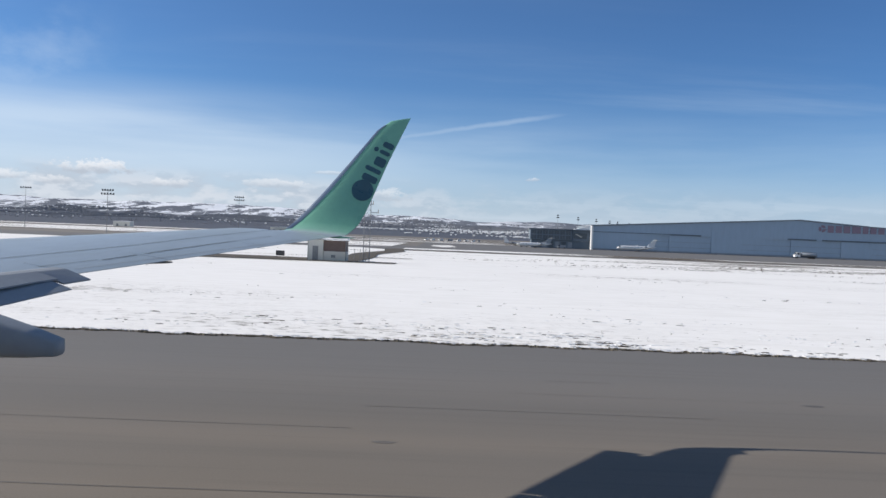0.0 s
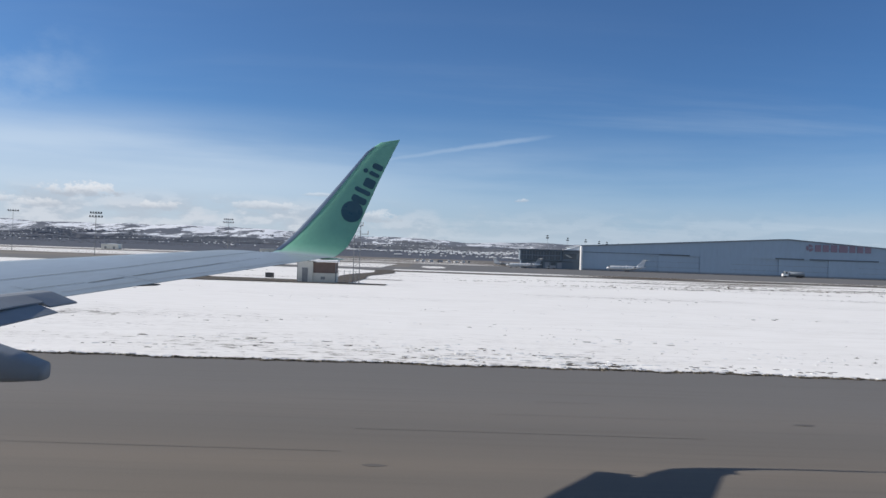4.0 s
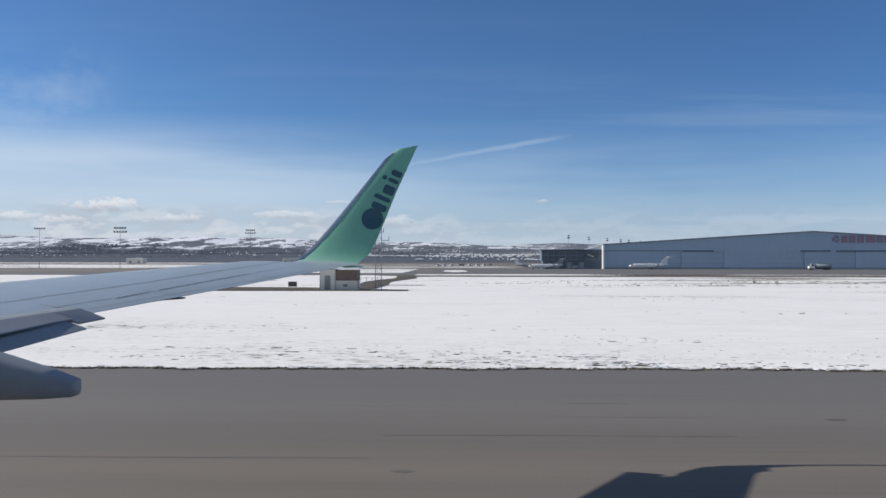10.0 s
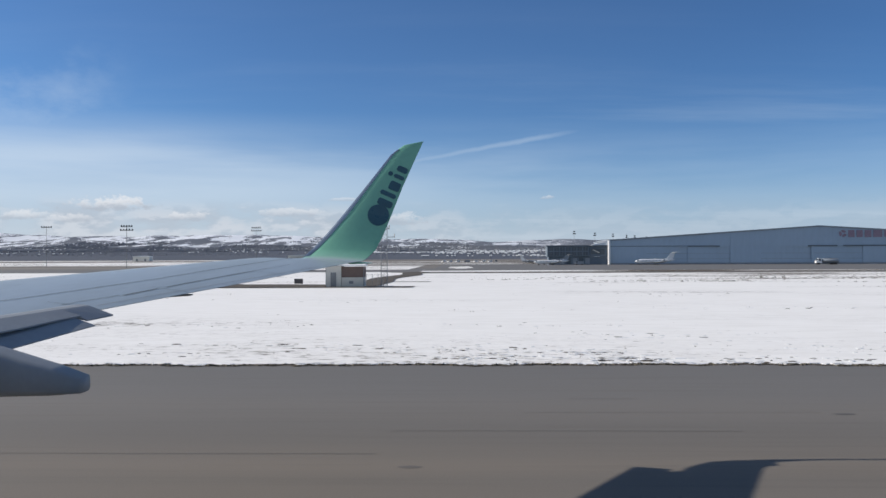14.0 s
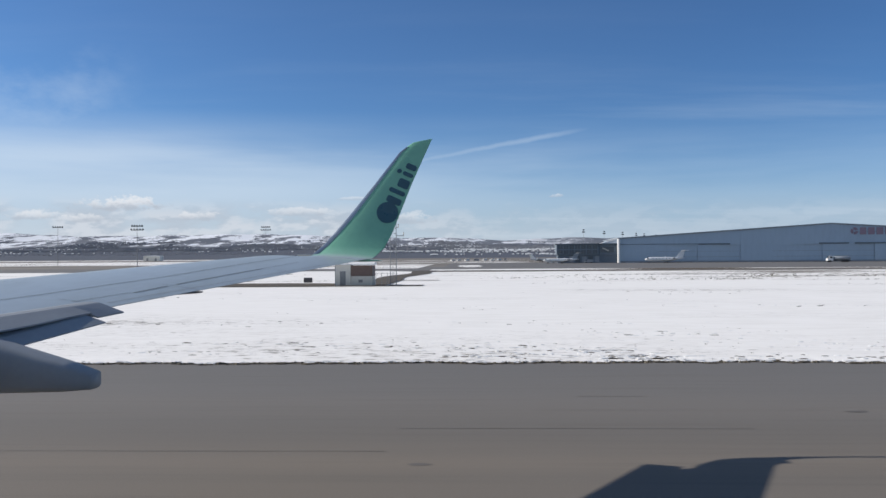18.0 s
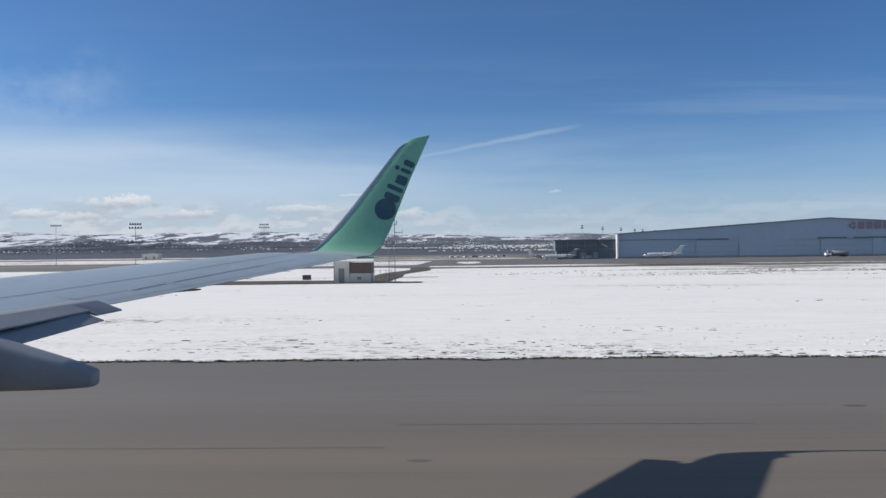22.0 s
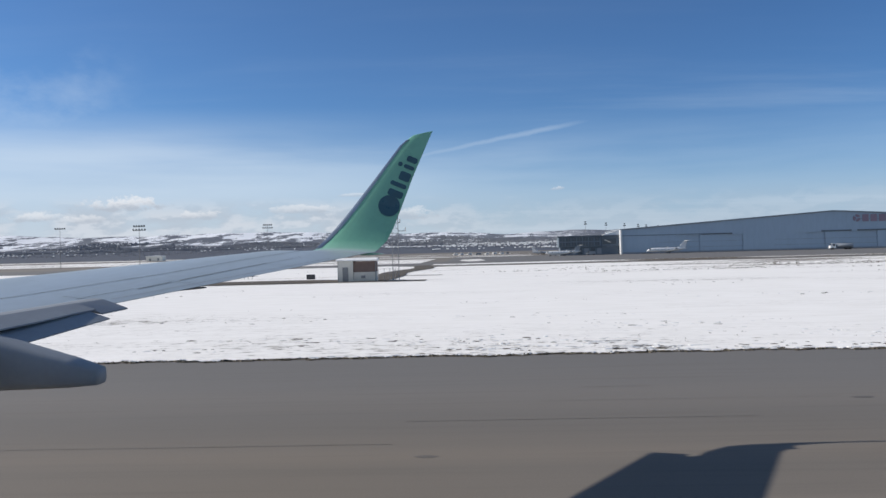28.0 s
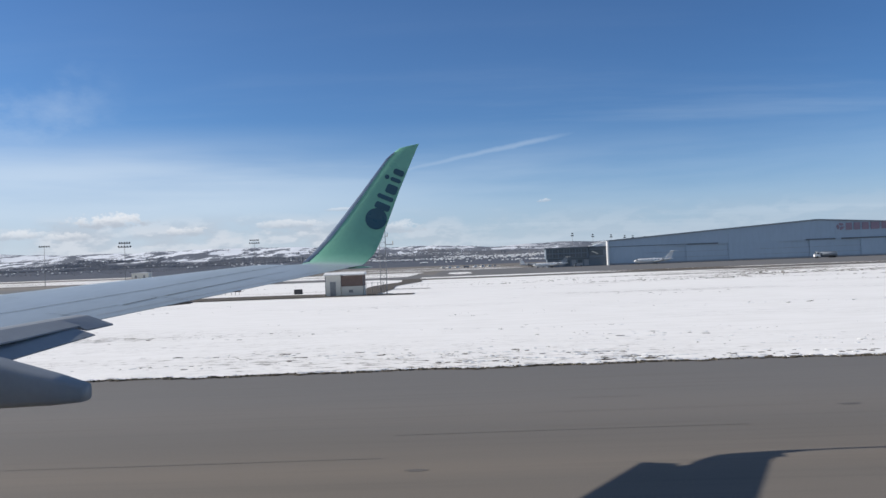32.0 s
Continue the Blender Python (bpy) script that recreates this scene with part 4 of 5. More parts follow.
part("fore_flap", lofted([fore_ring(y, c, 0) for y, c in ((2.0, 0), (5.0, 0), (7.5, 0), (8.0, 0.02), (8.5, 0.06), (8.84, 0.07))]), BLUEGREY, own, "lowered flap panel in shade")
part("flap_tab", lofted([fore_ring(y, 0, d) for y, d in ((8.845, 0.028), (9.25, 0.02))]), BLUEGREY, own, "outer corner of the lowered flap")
rings = []
for y in (2.0, 5.0, 7.5, 8.75):
    x, z = flap_2(y)
    rings.append([(x - 0.75, y, z + 0.11), (x - 0.45, y, z + 0.12), (x - 0.2, y, z + 0.06), (x, y, z - 0.012), (x, y, z - 0.024), (x - 0.4, y, z - 0.03), (x - 0.75, y, z - 0.03)])
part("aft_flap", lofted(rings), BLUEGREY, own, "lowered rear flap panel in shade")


def canoe(name, y, x0, x1, zt0, zt1, zb0, zb1, w, mat, label, blunt=0.6, q=0.7):
    """A flap-track fairing: a canoe from x0 to x1, its top from zt0 to zt1, its keel from zb0 to zb1."""
    rings = []
    for i in range(13):
        s = i / 12
        nose = min(1.0, math.sqrt(s / 0.25)) if s < 0.25 else 1.0
        tail = 1.0 if s < 0.9 else 1 - blunt * ((s - 0.9) / 0.1) ** 2
        k = max(0.05, nose * tail)
        zt, zb = zt0 + (zt1 - zt0) * s, zb0 + (zb1 - zb0) * s
        c, h = (zt + zb) / 2, (zt - zb) / 2 * k
        ww = w / 2 * k * (1 - 0.35 * s)
        rings.append([(x0 + (x1 - x0) * s, y + ww * math.copysign(abs(math.cos(a)) ** q, math.cos(a)), c + h * math.copysign(abs(math.sin(a)) ** q, math.sin(a)))
                      for a in np.linspace(0, 2 * math.pi, 17)[:-1]])
    return part(name, lofted(rings), mat, own, label, smooth=True)


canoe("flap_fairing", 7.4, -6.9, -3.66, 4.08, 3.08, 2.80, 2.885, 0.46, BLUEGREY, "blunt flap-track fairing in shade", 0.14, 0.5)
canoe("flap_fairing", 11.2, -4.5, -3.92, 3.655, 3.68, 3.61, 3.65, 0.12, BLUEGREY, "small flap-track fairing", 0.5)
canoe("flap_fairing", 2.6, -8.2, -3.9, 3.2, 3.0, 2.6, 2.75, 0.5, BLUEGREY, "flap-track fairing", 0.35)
for y in (12.1, 13.2, 14.3, 15.3):
    x = wing_te(y)
    part("static_wick", rodded((x - 0.02, y, wing_z(y)), (x + 0.12, y, wing_z(y) - 0.005), 0.004, 0.002, 5), DARKSTEEL, own)

# the rest of the aircraft, beside and behind the window
CY, CZ = -2.06, 3.62


def barrel(stations, n=28):
    rings = []
    for x, ry, rz, cz in stations:
        rings.append([(x, CY + ry * math.cos(a), cz + rz * math.sin(a)) for a in np.linspace(0, 2 * math.pi, n + 1)[:-1]])
    return rings


part("fuselage", lofted(barrel([(-23.0, 0.05, 0.05, 3.2), (-22.6, 0.55, 0.5, 3.22), (-21.6, 1.1, 1.05, 3.3), (-20, 1.6, 1.65, 3.45), (-18, 1.85, 1.95, 3.6), (-16, 1.88, 2.0, CZ),
                                (5, 1.88, 2.0, CZ), (9, 1.62, 1.72, 3.85), (12.5, 1.05, 1.15, 4.3), (15.5, 0.35, 0.42, 4.8), (16.0, 0.1, 0.12, 4.9)])), WHITEP, own, "white painted fuselage", smooth=True)


def cabin_window(x):
    """A rounded window lying on the fuselage skin, with a thin frame round it."""
    def ring(w, h, lift):
        pts = []
        for a in np.linspace(0, 2 * math.pi, 25)[:-1]:
            px = x + w * math.copysign(abs(math.cos(a)) ** 0.6, math.cos(a))
            pz = 4.26 + h * math.copysign(abs(math.sin(a)) ** 0.6, math.sin(a))
            pts.append((px, CY + 1.88 * math.sqrt(1 - ((pz - CZ) / 2.0) ** 2) + lift, pz))
        return pts
    bm = bmesh.new()
    bm.faces.new([bm.verts.new(p) for p in ring(0.12, 0.18, 0.012)])
    win = part("cabin_window", bm, GLASS, own)
    part("window_frame", lofted([ring(0.15, 0.21, 0.005), ring(0.145, 0.205, 0.016), ring(0.12, 0.18, 0.014)], cap=False), WING, win)


for k in range(34):
    x = -15.5 + 0.56 * k
    if abs(x) > 0.35:
        cabin_window(x)
part("port_wing", lofted([section(wing_le(y), wing_te(y), 2 * CY - y, wing_z(y), 0.105, n=9) for y in (15.9, 10, 4.4, -0.8)]), WING, own, smooth=True)
part("port_winglet", lofted([section(x0, x1, 2 * CY - y, z, th, out=(0, -o[1], o[2]), n=9, camber=0) for y, z, x0, x1, o, th in spine]), GREEN, own, smooth=True)
part("fin", lofted([[(x0, CY + s * 0.0, z), (x0 + 0.3 * (x1 - x0), CY - w, z), (x1, CY, z), (x0 + 0.3 * (x1 - x0), CY + w, z)] for x0, x1, z, w, s in ((7.5, 14.3, 5.2, 0.3, 1), (12.6, 15.9, 12.3, 0.12, 1))]), GREEN, own, "green tail fin")
for side, nm in ((1, "starboard_stabiliser"), (-1, "port_stabiliser")):
    part(nm, lofted([section(x0, x1, CY + side * y, z, 0.09, n=7) for x0, x1, y, z in ((10.8, 14.6, 0.5, 5.0), (14.2, 15.8, 7.1, 5.7))]), WING, own, smooth=True)
for side in (1, -1):
    ey = CY + side * 4.85
    eng = part("engine", lofted([[(x, ey + r * math.cos(a), 1.75 + r * math.sin(a)) for a in np.linspace(0, 2 * math.pi, 25)[:-1]]
                                 for x, r in ((-15.2, 0.78), (-15.4, 0.95), (-14.9, 1.02), (-13.2, 1.03), (-11.8, 0.8), (-10.6, 0.45))]), WHITEP, own, "white engine nacelle", smooth=True)
    part("pylon", lofted([[(x0, ey - 0.12, z), (x1, ey - 0.12, z), (x1, ey + 0.12, z), (x0, ey + 0.12, z)] for x0, x1, z in ((-14.2, -9.6, 2.5), (-12.6, -8.8, wing_z(2.8) - 0.1))]), WING, eng)
for gx, gy, r, top in ((-5.4, CY + 2.86, 0.56, 3.0), (-5.4, CY - 2.86, 0.56, 3.0), (-20.2, CY, 0.34, 2.4)):
    g = part("landing_gear", rodded((gx, gy, r), (gx, gy, top), 0.11, 0.14, 12), STEEL, own, "steel landing gear leg")
    for s in (-0.4, 0.4):
        k = s * (0.9 if r > 0.5 else 0.5)
        part("wheel", lofted([[(gx + q * math.cos(a), gy + k + d, r + q * math.sin(a)) for a in np.linspace(0, 2 * math.pi, 21)[:-1]]
                              for d, q in ((-0.16, r * 0.8), (-0.1, r), (0.1, r), (0.16, r * 0.8))]), TYRE, g)


# ---- hangars ----
HL, HR = Vector((30.5, 417.0, 0)), Vector((250.0, 403.0, 0))       # the great hangar's front, end to end
hd = (HR - HL)
HW = hd.length
hang = math.degrees(math.atan2(hd.y, hd.x))
EAVE, PEAK = 13.0, 20.0


def gable(w, eave, peak, x):
    """Roof height x metres along a front w wide."""
    return eave + (peak - eave) * (1 - abs(x - w / 2) / (w / 2))


def big_hangar():
    h = thing("hangar", pose(HL.x, HL.y, 0, 0, 0, hang), "huge blue-grey metal hangar with a low gabled roof", "hangar")
    depth = 70.0
    doors = ((20, 64), (80, 132), (148, 196))
    dh = 9.2
    # front wall: cladding bays with door openings
    cuts = sorted({0.0, HW, HW / 2, *[a for d in doors for a in d], *[HW * k / 24 for k in range(25)]})
    for x0, x1 in zip(cuts, cuts[1:]):
        mid = (x0 + x1) / 2
        zb = dh if any(a < mid < b for a, b in doors) else 0.0
        bm = bmesh.new()
        za, zc = gable(HW, EAVE, PEAK, x0), gable(HW, EAVE, PEAK, x1)
        e = 0.012
        loft(bm, [[(x0 + e, y, zb), (x1 - e, y, zb), (x1 - e, y, zc), (x0 + e, y, za)] for y in (0.0, 0.45)])
        part("wall_panel", bm, CLAD, h)
    part("rear_wall", lofted([[(0, y, 0), (HW, y, 0), (HW, y, EAVE), (HW / 2, y, PEAK), (0, y, EAVE)] for y in (depth - 0.4, depth)]), CLAD, h)
    part("side_wall", boxed(0, 0.4, 0.46, depth - 0.41, 0, EAVE - 0.05), CLAD, h)
    part("side_wall", boxed(HW - 0.4, HW, 0.46, depth - 0.41, 0, EAVE - 0.05), CLAD, h)
    for a, b in ((0, HW / 2), (HW / 2, HW)):
        za, zb = gable(HW, EAVE, PEAK, a), gable(HW, EAVE, PEAK, b)
        part("roof", lofted([[(a - (0.6 if a == 0 else 0), y, za), (b + (0.6 if b == HW else 0), y, zb), (b + (0.6 if b == HW else 0), y, zb + 0.45), (a - (0.6 if a == 0 else 0), y, za + 0.45)] for y in (-0.7, depth + 0.5)]), ROOFM, h)
        part("fascia", lofted([[(a, y, za - 0.3), (b, y, zb - 0.3), (b, y, zb - 0.02), (a, y, za - 0.02)] for y in (-0.25, -0.02)]), FASCIA, h)
    part("plinth", boxed(0, HW, -0.12, -0.01, 0, 0.9), GREYP, h)
    for a, b in doors:
        part("door_track", boxed(a - 9, b + 3, -0.5, 0.3, 0.0, 0.12), DARKSTEEL, h)
        n = 6
        w = (b - a) / n
        for k in range(n):
            off = 0.05 + 0.3 * (k % 3)
            d = part("hangar_door", boxed(a + k * w - 0.2, a + (k + 1) * w + 0.2, off, off + 0.22, 0.12, dh), CLAD, h, "tall sliding door leaf")
            for zz in (2.9, 5.8):
                part("door_rib", boxed(a + k * w, a + (k + 1) * w, off - 0.06, off - 0.002, zz, zz + 0.12), GREYP, d)
    for a, b in ((42, 58.5), (104, 119), (122, 158), (178, 206)):
        part("door_rail", boxed(a, b, -0.35, -0.02, dh + 0.15, dh + 0.85), CLADDARK, h, "dark door rail housing")
    part("gutter", boxed(0.5, 41.9, -0.2, -0.02, dh + 0.5, dh + 0.8), CLADDARK, h)
    # sign: a round mark and a row of blocks
    sx, sz = HW * 0.545, 14.1
    sign = part("sign", boxed(sx - 0.1, sx + 33, -0.06, -0.01, sz + 1.4, sz + 1.5), CLADDARK, h, "dull red sign with a round mark")
    bm = bmesh.new()
    for k in range(3):
        ring = [(sx + 1.9 + 1.9 * math.cos(a), sz + 1.9 + 1.9 * math.sin(a)) for a in np.linspace(0.4 + k * 2.09, 2.0 + k * 2.09, 9)]
        ring += [(sx + 1.9 + 0.6 * math.cos(a), sz + 1.9 + 0.6 * math.sin(a)) for a in np.linspace(2.0 + k * 2.09, 0.4 + k * 2.09, 5)]
        loft(bm, [[(x, y, z) for x, z in ring] for y in (-0.3, -0.07)])
    part("round_mark", bm, SIGNRED, sign)
    for k, w in enumerate((3.1, 3.1, 3.3, 4.4, 2.9, 3.1, 3.1)):
        x = sx + 4.7 + sum((3.1, 3.1, 3.3, 4.4, 2.9, 3.1, 3.1)[:k]) + 1.05 * k
        bm = boxed(x, x + w, -0.3, -0.07, sz, sz + 3.7)
        part("sign_block", bm, SIGNRED, sign)
    return h


big_hangar()


def glass_office():
    """The dark glass office that leans against the hangar's near end."""
    o = thing("office_building", pose(-2.5, 419, 0, 0, 0, hang), "dark glass office wing with an overhanging upper floor", "office building")
    w = 34.0
    part("upper_floor", boxed(0, w - 11.2, 0, 16, 4.4, 10.0, 0.1), OFFICEWALL, o, "slate upper floor")
    part("lower_floor", boxed(0.8, w - 1, 1.4, 15, 0, 4.38), OFFICEWALL, o)
    part("roof_slab", boxed(-0.6, w, -0.6, 16.5, 10.02, 10.5), CLADDARK, o)
    part("side_block", boxed(w - 11, w - 1.2, 0.6, 15, 4.4, 10.0), OFFICEWALL, o)
    part("sign_panel", boxed(w - 10.4, w - 3.2, 0.5, 0.595, 5.6, 8.6), OFFICEGLASS, o, "framed dark sign panel")
    part("sign_bar", lofted([[(w - 9.6, y, 7.9), (w - 8.9, y, 8.2), (w - 5.6, y, 6.6), (w - 6.3, y, 6.3)] for y in (0.42, 0.495)]), OFFWHITE, o)
    part("snowy_lean_to", lofted([[(w - 10.5, y, 10.52), (w - 1.1, y, 10.52), (w - 1.1, y, 12.7), (w - 2.0, y, 12.7)] for y in (2.0, 14.0)]), SNOWROOF, o, "snow-covered sloping roof piece")
    for k in range(7):
        for z in (4.9, 7.5):
            x = 0.7 + k * 3.1
            win = part("window", boxed(x, x + 2.7, -0.06, -0.012, z, z + 2.1), OFFICEGLASS, o)
            part("window_bar", boxed(x + 1.3, x + 1.4, -0.10, -0.065, z, z + 2.1), STEEL, win)
    for k in range(5):
        x = 7 + k * 3.4
        part("shop_window", boxed(x, x + 2.4, 1.32, 1.385, 0.4, 3.6), OFFICEGLASS if k % 2 else GREYP, o)
    part("post", rodded((w - 0.9, -1.5, 0), (w - 0.9, -1.5, 13.0), 0.75, None, 16), WHITEP, o, "tall round white corner post")
    return o


glass_office()


def second_hangar():
    h = thing("hangar", pose(259, 398, 0, 0, 0, hang), "long blue-grey hangar with a flat sloping roof", "hangar")
    w, za, zb = 74.0, 12.6, 9.8
    for k in range(10):
        x0, x1 = w * k / 10 + 0.03, w * (k + 1) / 10 - 0.03
        a, b = za + (zb - za) * x0 / w, za + (zb - za) * x1 / w
        part("wall_panel", lofted([[(x0, y, 0), (x1, y, 0), (x1, y, b), (x0, y, a)] for y in (0, 0.4)]), CLAD, h)
    part("body", lofted([[(0, y, 0), (w, y, 0), (w, y, zb - 0.02), (0, y, za - 0.02)] for y in (0.45, 45)]), CLAD, h)
    part("roof", lofted([[(-0.4, y, za), (w + 0.4, y, zb), (w + 0.4, y, zb + 0.4), (-0.4, y, za + 0.4)] for y in (-0.5, 45.4)]), ROOFM, h)
    part("door_rail", boxed(10, 46, -0.7, -0.02, 7.4, 8.2), CLADDARK, h)
    part("sign", boxed(46, 66, -0.1, -0.02, 8.6, 9.2), CLADDARK, h, "dark strip sign under the roof edge")
    t = thing("stair_tower", pose(251, 408, 0, 0, 0, hang), "small off-white stair tower between two hangars", "building")
    part("body", boxed(0, 7, 0, 8, 0, 13.6, 0.05), OFFWHITE, t)
    part("cap", boxed(-0.3, 7.3, -0.3, 8.3, 13.62, 14.1), CLADDARK, t)
    for x in (1.3, 4.4):
        part("window", boxed(x, x + 1.3, -0.06, -0.01, 9.6, 11.2), GLASS, t)
    g = thing("terminal_annex", pose(352, 385, 0, 0, 0, hang), "low dark green glass building with a canopy", "building")
    part("body", boxed(0, 46, 0, 22, 0, 9.4, 0.1), GREENCLAD, g)
    part("canopy", boxed(-18, -0.1, 1, 9, 4.4, 5.1, 0.05), OFFWHITE, g)
    part("post", boxed(-17.6, -17, 1.4, 2, 0, 4.38), OFFWHITE, g)
    for k in range(11):
        part("mullion", boxed(1 + 4.2 * k, 1.2 + 4.2 * k, -0.12, -0.01, 0.2, 9.2), DARKSTEEL, g)
    wbl = thing("warehouse", pose(404, 392, 0, 0, 0, hang), "plain off-white warehouse with a flat roof", "building")
    part("body", boxed(0, 60, 0, 30, 0, 9.5, 0.05), OFFWHITE, wbl)
    part("roof", boxed(-0.4, 60.4, -0.4, 30.4, 9.52, 10.0), ROOFM, wbl)


second_hangar()


# ---- parked aircraft ----
def jet(name, m, label, length, span, colours, tail_h, kind="airliner", group="parked aircraft"):
    """A parked jet: nose towards -x, its wheels on z = 0."""
    body_c, tail_c, band_c = colours
    t = thing(name, m, label, "airplane", group)
    r = length * (0.052 if kind == "airliner" else 0.048)
    cz = r * (2.0 if kind == "airliner" else 1.9)
    prof = [(0.0, 0.03, -0.25), (0.015, 0.35, -0.2), (0.05, 0.66, -0.12), (0.10, 0.9, -0.03), (0.16, 1, 0), (0.62, 1, 0), (0.76, 0.82, 0.14), (0.88, 0.5, 0.36), (0.97, 0.2, 0.55), (1.0, 0.06, 0.6)]

    def ring(s, k, dz):
        return [(length * s, r * k * math.cos(a), cz + r * dz + r * k * math.sin(a)) for a in np.linspace(0, 2 * math.pi, 17)[:-1]]
    part("fuselage", lofted([ring(*p) for p in prof]), body_c, t, smooth=True)
    if band_c is not None:
        part("tail_band", lofted([[(length * s + (b[1] - cz) * 0 + (b[2] - cz) * 0.9, b[1], b[2]) for b in ring(s, k * 1.012, dz)] for s, k, dz in ((0.66, 0.96, 0.05), (0.72, 0.9, 0.10), (0.78, 0.79, 0.17), (0.83, 0.66, 0.26))], cap=False), band_c, t, "coloured band round the rear fuselage", smooth=True)
    part("cockpit_window", lofted([[(b[0] - 0.02, b[1] * 1.02, b[2]) for b in ring(s, k, dz)[1:8]] for s, k, dz in ((0.052, 0.68, -0.10), (0.085, 0.86, -0.04))], cap=False), GLASS, t)
    n = 12 if kind == "airliner" else 6
    for side in (-1, 1):
        for k in range(n):
            x = length * (0.18 + 0.5 * k / n)
            part("cabin_window", boxed(x, x + 0.012 * length, side * (r * 0.97) - 0.03, side * (r * 0.97) + 0.03, cz + r * 0.18, cz + r * 0.18 + 0.014 * length), GLASS, t)
    wx = 0.36 if kind == "airliner" else 0.44
    wz = cz - 0.7 * r
    for side in (-1, 1):
        w = part("wing", lofted([section(length * a, length * b, side * y, z, 0.11, n=7) for a, b, y, z in
                                 ((wx, wx + 0.21, r * 0.5, wz), (wx + 0.17, wx + 0.25, span * 0.45, wz + span * 0.04), (wx + 0.215, wx + 0.26, span * 0.5, wz + span * 0.045))]), GREYP, t, smooth=True)
        part("winglet", lofted([section(length * a, length * b, side * (span * 0.5 + q), z, 0.08, out=(0, -side, 0.1), n=7, camber=0) for a, b, z, q in
                                ((wx + 0.215, wx + 0.26, wz + span * 0.045, 0), (wx + 0.26, wx + 0.285, wz + span * 0.045 + length * 0.06, 0.3))]), body_c, w, smooth=True)
        part("stabiliser", lofted([section(length * a, length * b, side * y, z, 0.09, n=7) for a, b, y, z in
                                   (((0.87, 0.97, 0.1, cz + 0.5 * r), (0.95, 1.0, span * 0.19, cz + 0.7 * r)) if kind == "airliner" else ((0.93, 1.02, 0.05, tail_h * 0.96), (0.99, 1.03, span * 0.2, tail_h * 0.97)))]), body_c, t, smooth=True)
        ex, ey, ez, er = (0.30, span * 0.165, cz - 1.15 * r, r * 0.52) if kind == "airliner" else (0.66, r * 1.5, cz + 0.45 * r, r * 0.45)
        e = part("engine", lofted([[(length * ex + q * er * 3.4, side * ey + er * k * math.cos(a), ez + er * k * math.sin(a)) for a in np.linspace(0, 2 * math.pi, 15)[:-1]]
                                   for q, k in ((0, 0.8), (0.03, 1.0), (0.55, 0.98), (0.8, 0.7), (1.0, 0.42))]), body_c if kind == "airliner" else GREYP, t, smooth=True)
        part("pylon", boxed(length * ex + er * 1.2, length * ex + er * 3.0, side * ey - er * 0.12 if kind == "airliner" else min(side * r * 0.6, side * ey), side * ey + er * 0.12 if kind == "airliner" else max(side * r * 0.6, side * ey),
                            ez + (er * 0.8 if kind == "airliner" else -er * 0.1), (wz + er * 0.5) if kind == "airliner" else ez + er * 0.1), GREYP, e)
        gr = r * 0.3
        part("main_wheel", rodded((length * 0.53, side * span * 0.08 - 0.2, gr), (length * 0.53, side * span * 0.08 + 0.2, gr), gr, None, 14), TYRE, t)
        part("gear_leg", rodded((length * 0.53, side * span * 0.08, gr), (length * 0.53, side * span * 0.08, wz + 0.2), 0.1 * r, None, 8), STEEL, t)
    part("fin", lofted([[(length * a, -wd, z), (length * (a + (b - a) * 0.3), -wd * 1.6, z), (length * b, 0, z), (length * (a + (b - a) * 0.3), wd * 1.6, z), (length * a, wd, z)] for a, b, z, wd in
                        ((0.76, 0.95, cz + r * 0.8, 0.08), (0.93, 1.01, tail_h, 0.04))]), tail_c, t, "painted tail fin")
    part("nose_wheel", rodded((length * 0.12, -0.15, r * 0.22), (length * 0.12, 0.15, r * 0.22), r * 0.22, None, 12), TYRE, t)
    part("nose_leg", rodded((length * 0.12, 0, r * 0.2), (length * 0.12, 0, cz - r * 0.8), 0.07 * r, None, 8), STEEL, t)
    return t


jet("airliner", pose(176, 363, -0.02, 0, 0, -76), "white airliner with a red tail, parked before the hangar", 38.0, 35.0, (WHITEP, REDP, REDP), 13.4)
jet("business_jet", pose(39.5, 395, -0.02, 0, 0, 8), "white business jet with a tall white tail, parked on the apron", 21.5, 20.0, (WHITEP, WHITEP, None), 6.6, "business")
jet("business_jet", pose(205, 362, -0.02, 0, 0, 24), "white business jet parked beside the red-tailed airliner", 19.0, 18.0, (WHITEP, WHITEP, None), 6.2, "business")
jet("business_jet", pose(226, 352, -0.02, 0, 0, 150), "small grey business jet parked on the apron", 14.0, 14.0, (GREYP, GREYP, None), 4.6, "business")
jet("business_jet", pose(240, 352, -0.02, 0, 0, 12), "white business jet with a bright nose, parked on the apron", 22.0, 20.0, (WHITEP, WHITEP, None), 6.8, "business")
jet("business_jet", pose(-11.5, 402, -0.02, 0, 0, 6), "small white jet parked near the glass office", 19.0, 17.0, (WHITEP, GREYP, None), 5.6, "business")
jet("business_jet", pose(4, 470, -0.02, 0, 0, 176), "small grey jet parked far across the apron", 17.0, 16.0, (GREYP, WHITEP, None), 5.2, "business")
for k, x in enumerate((-640, -596, -560)):
    jet("cargo_airliner", pose(x, 470 + 12 * k, -0.1, 0, 0, 40), "white cargo airliner with a dark brown tail", 47.0, 38.0, (WHITEP, BROWNP, BROWNP if k == 0 else None), 13.6, "airliner", "cargo airliners")


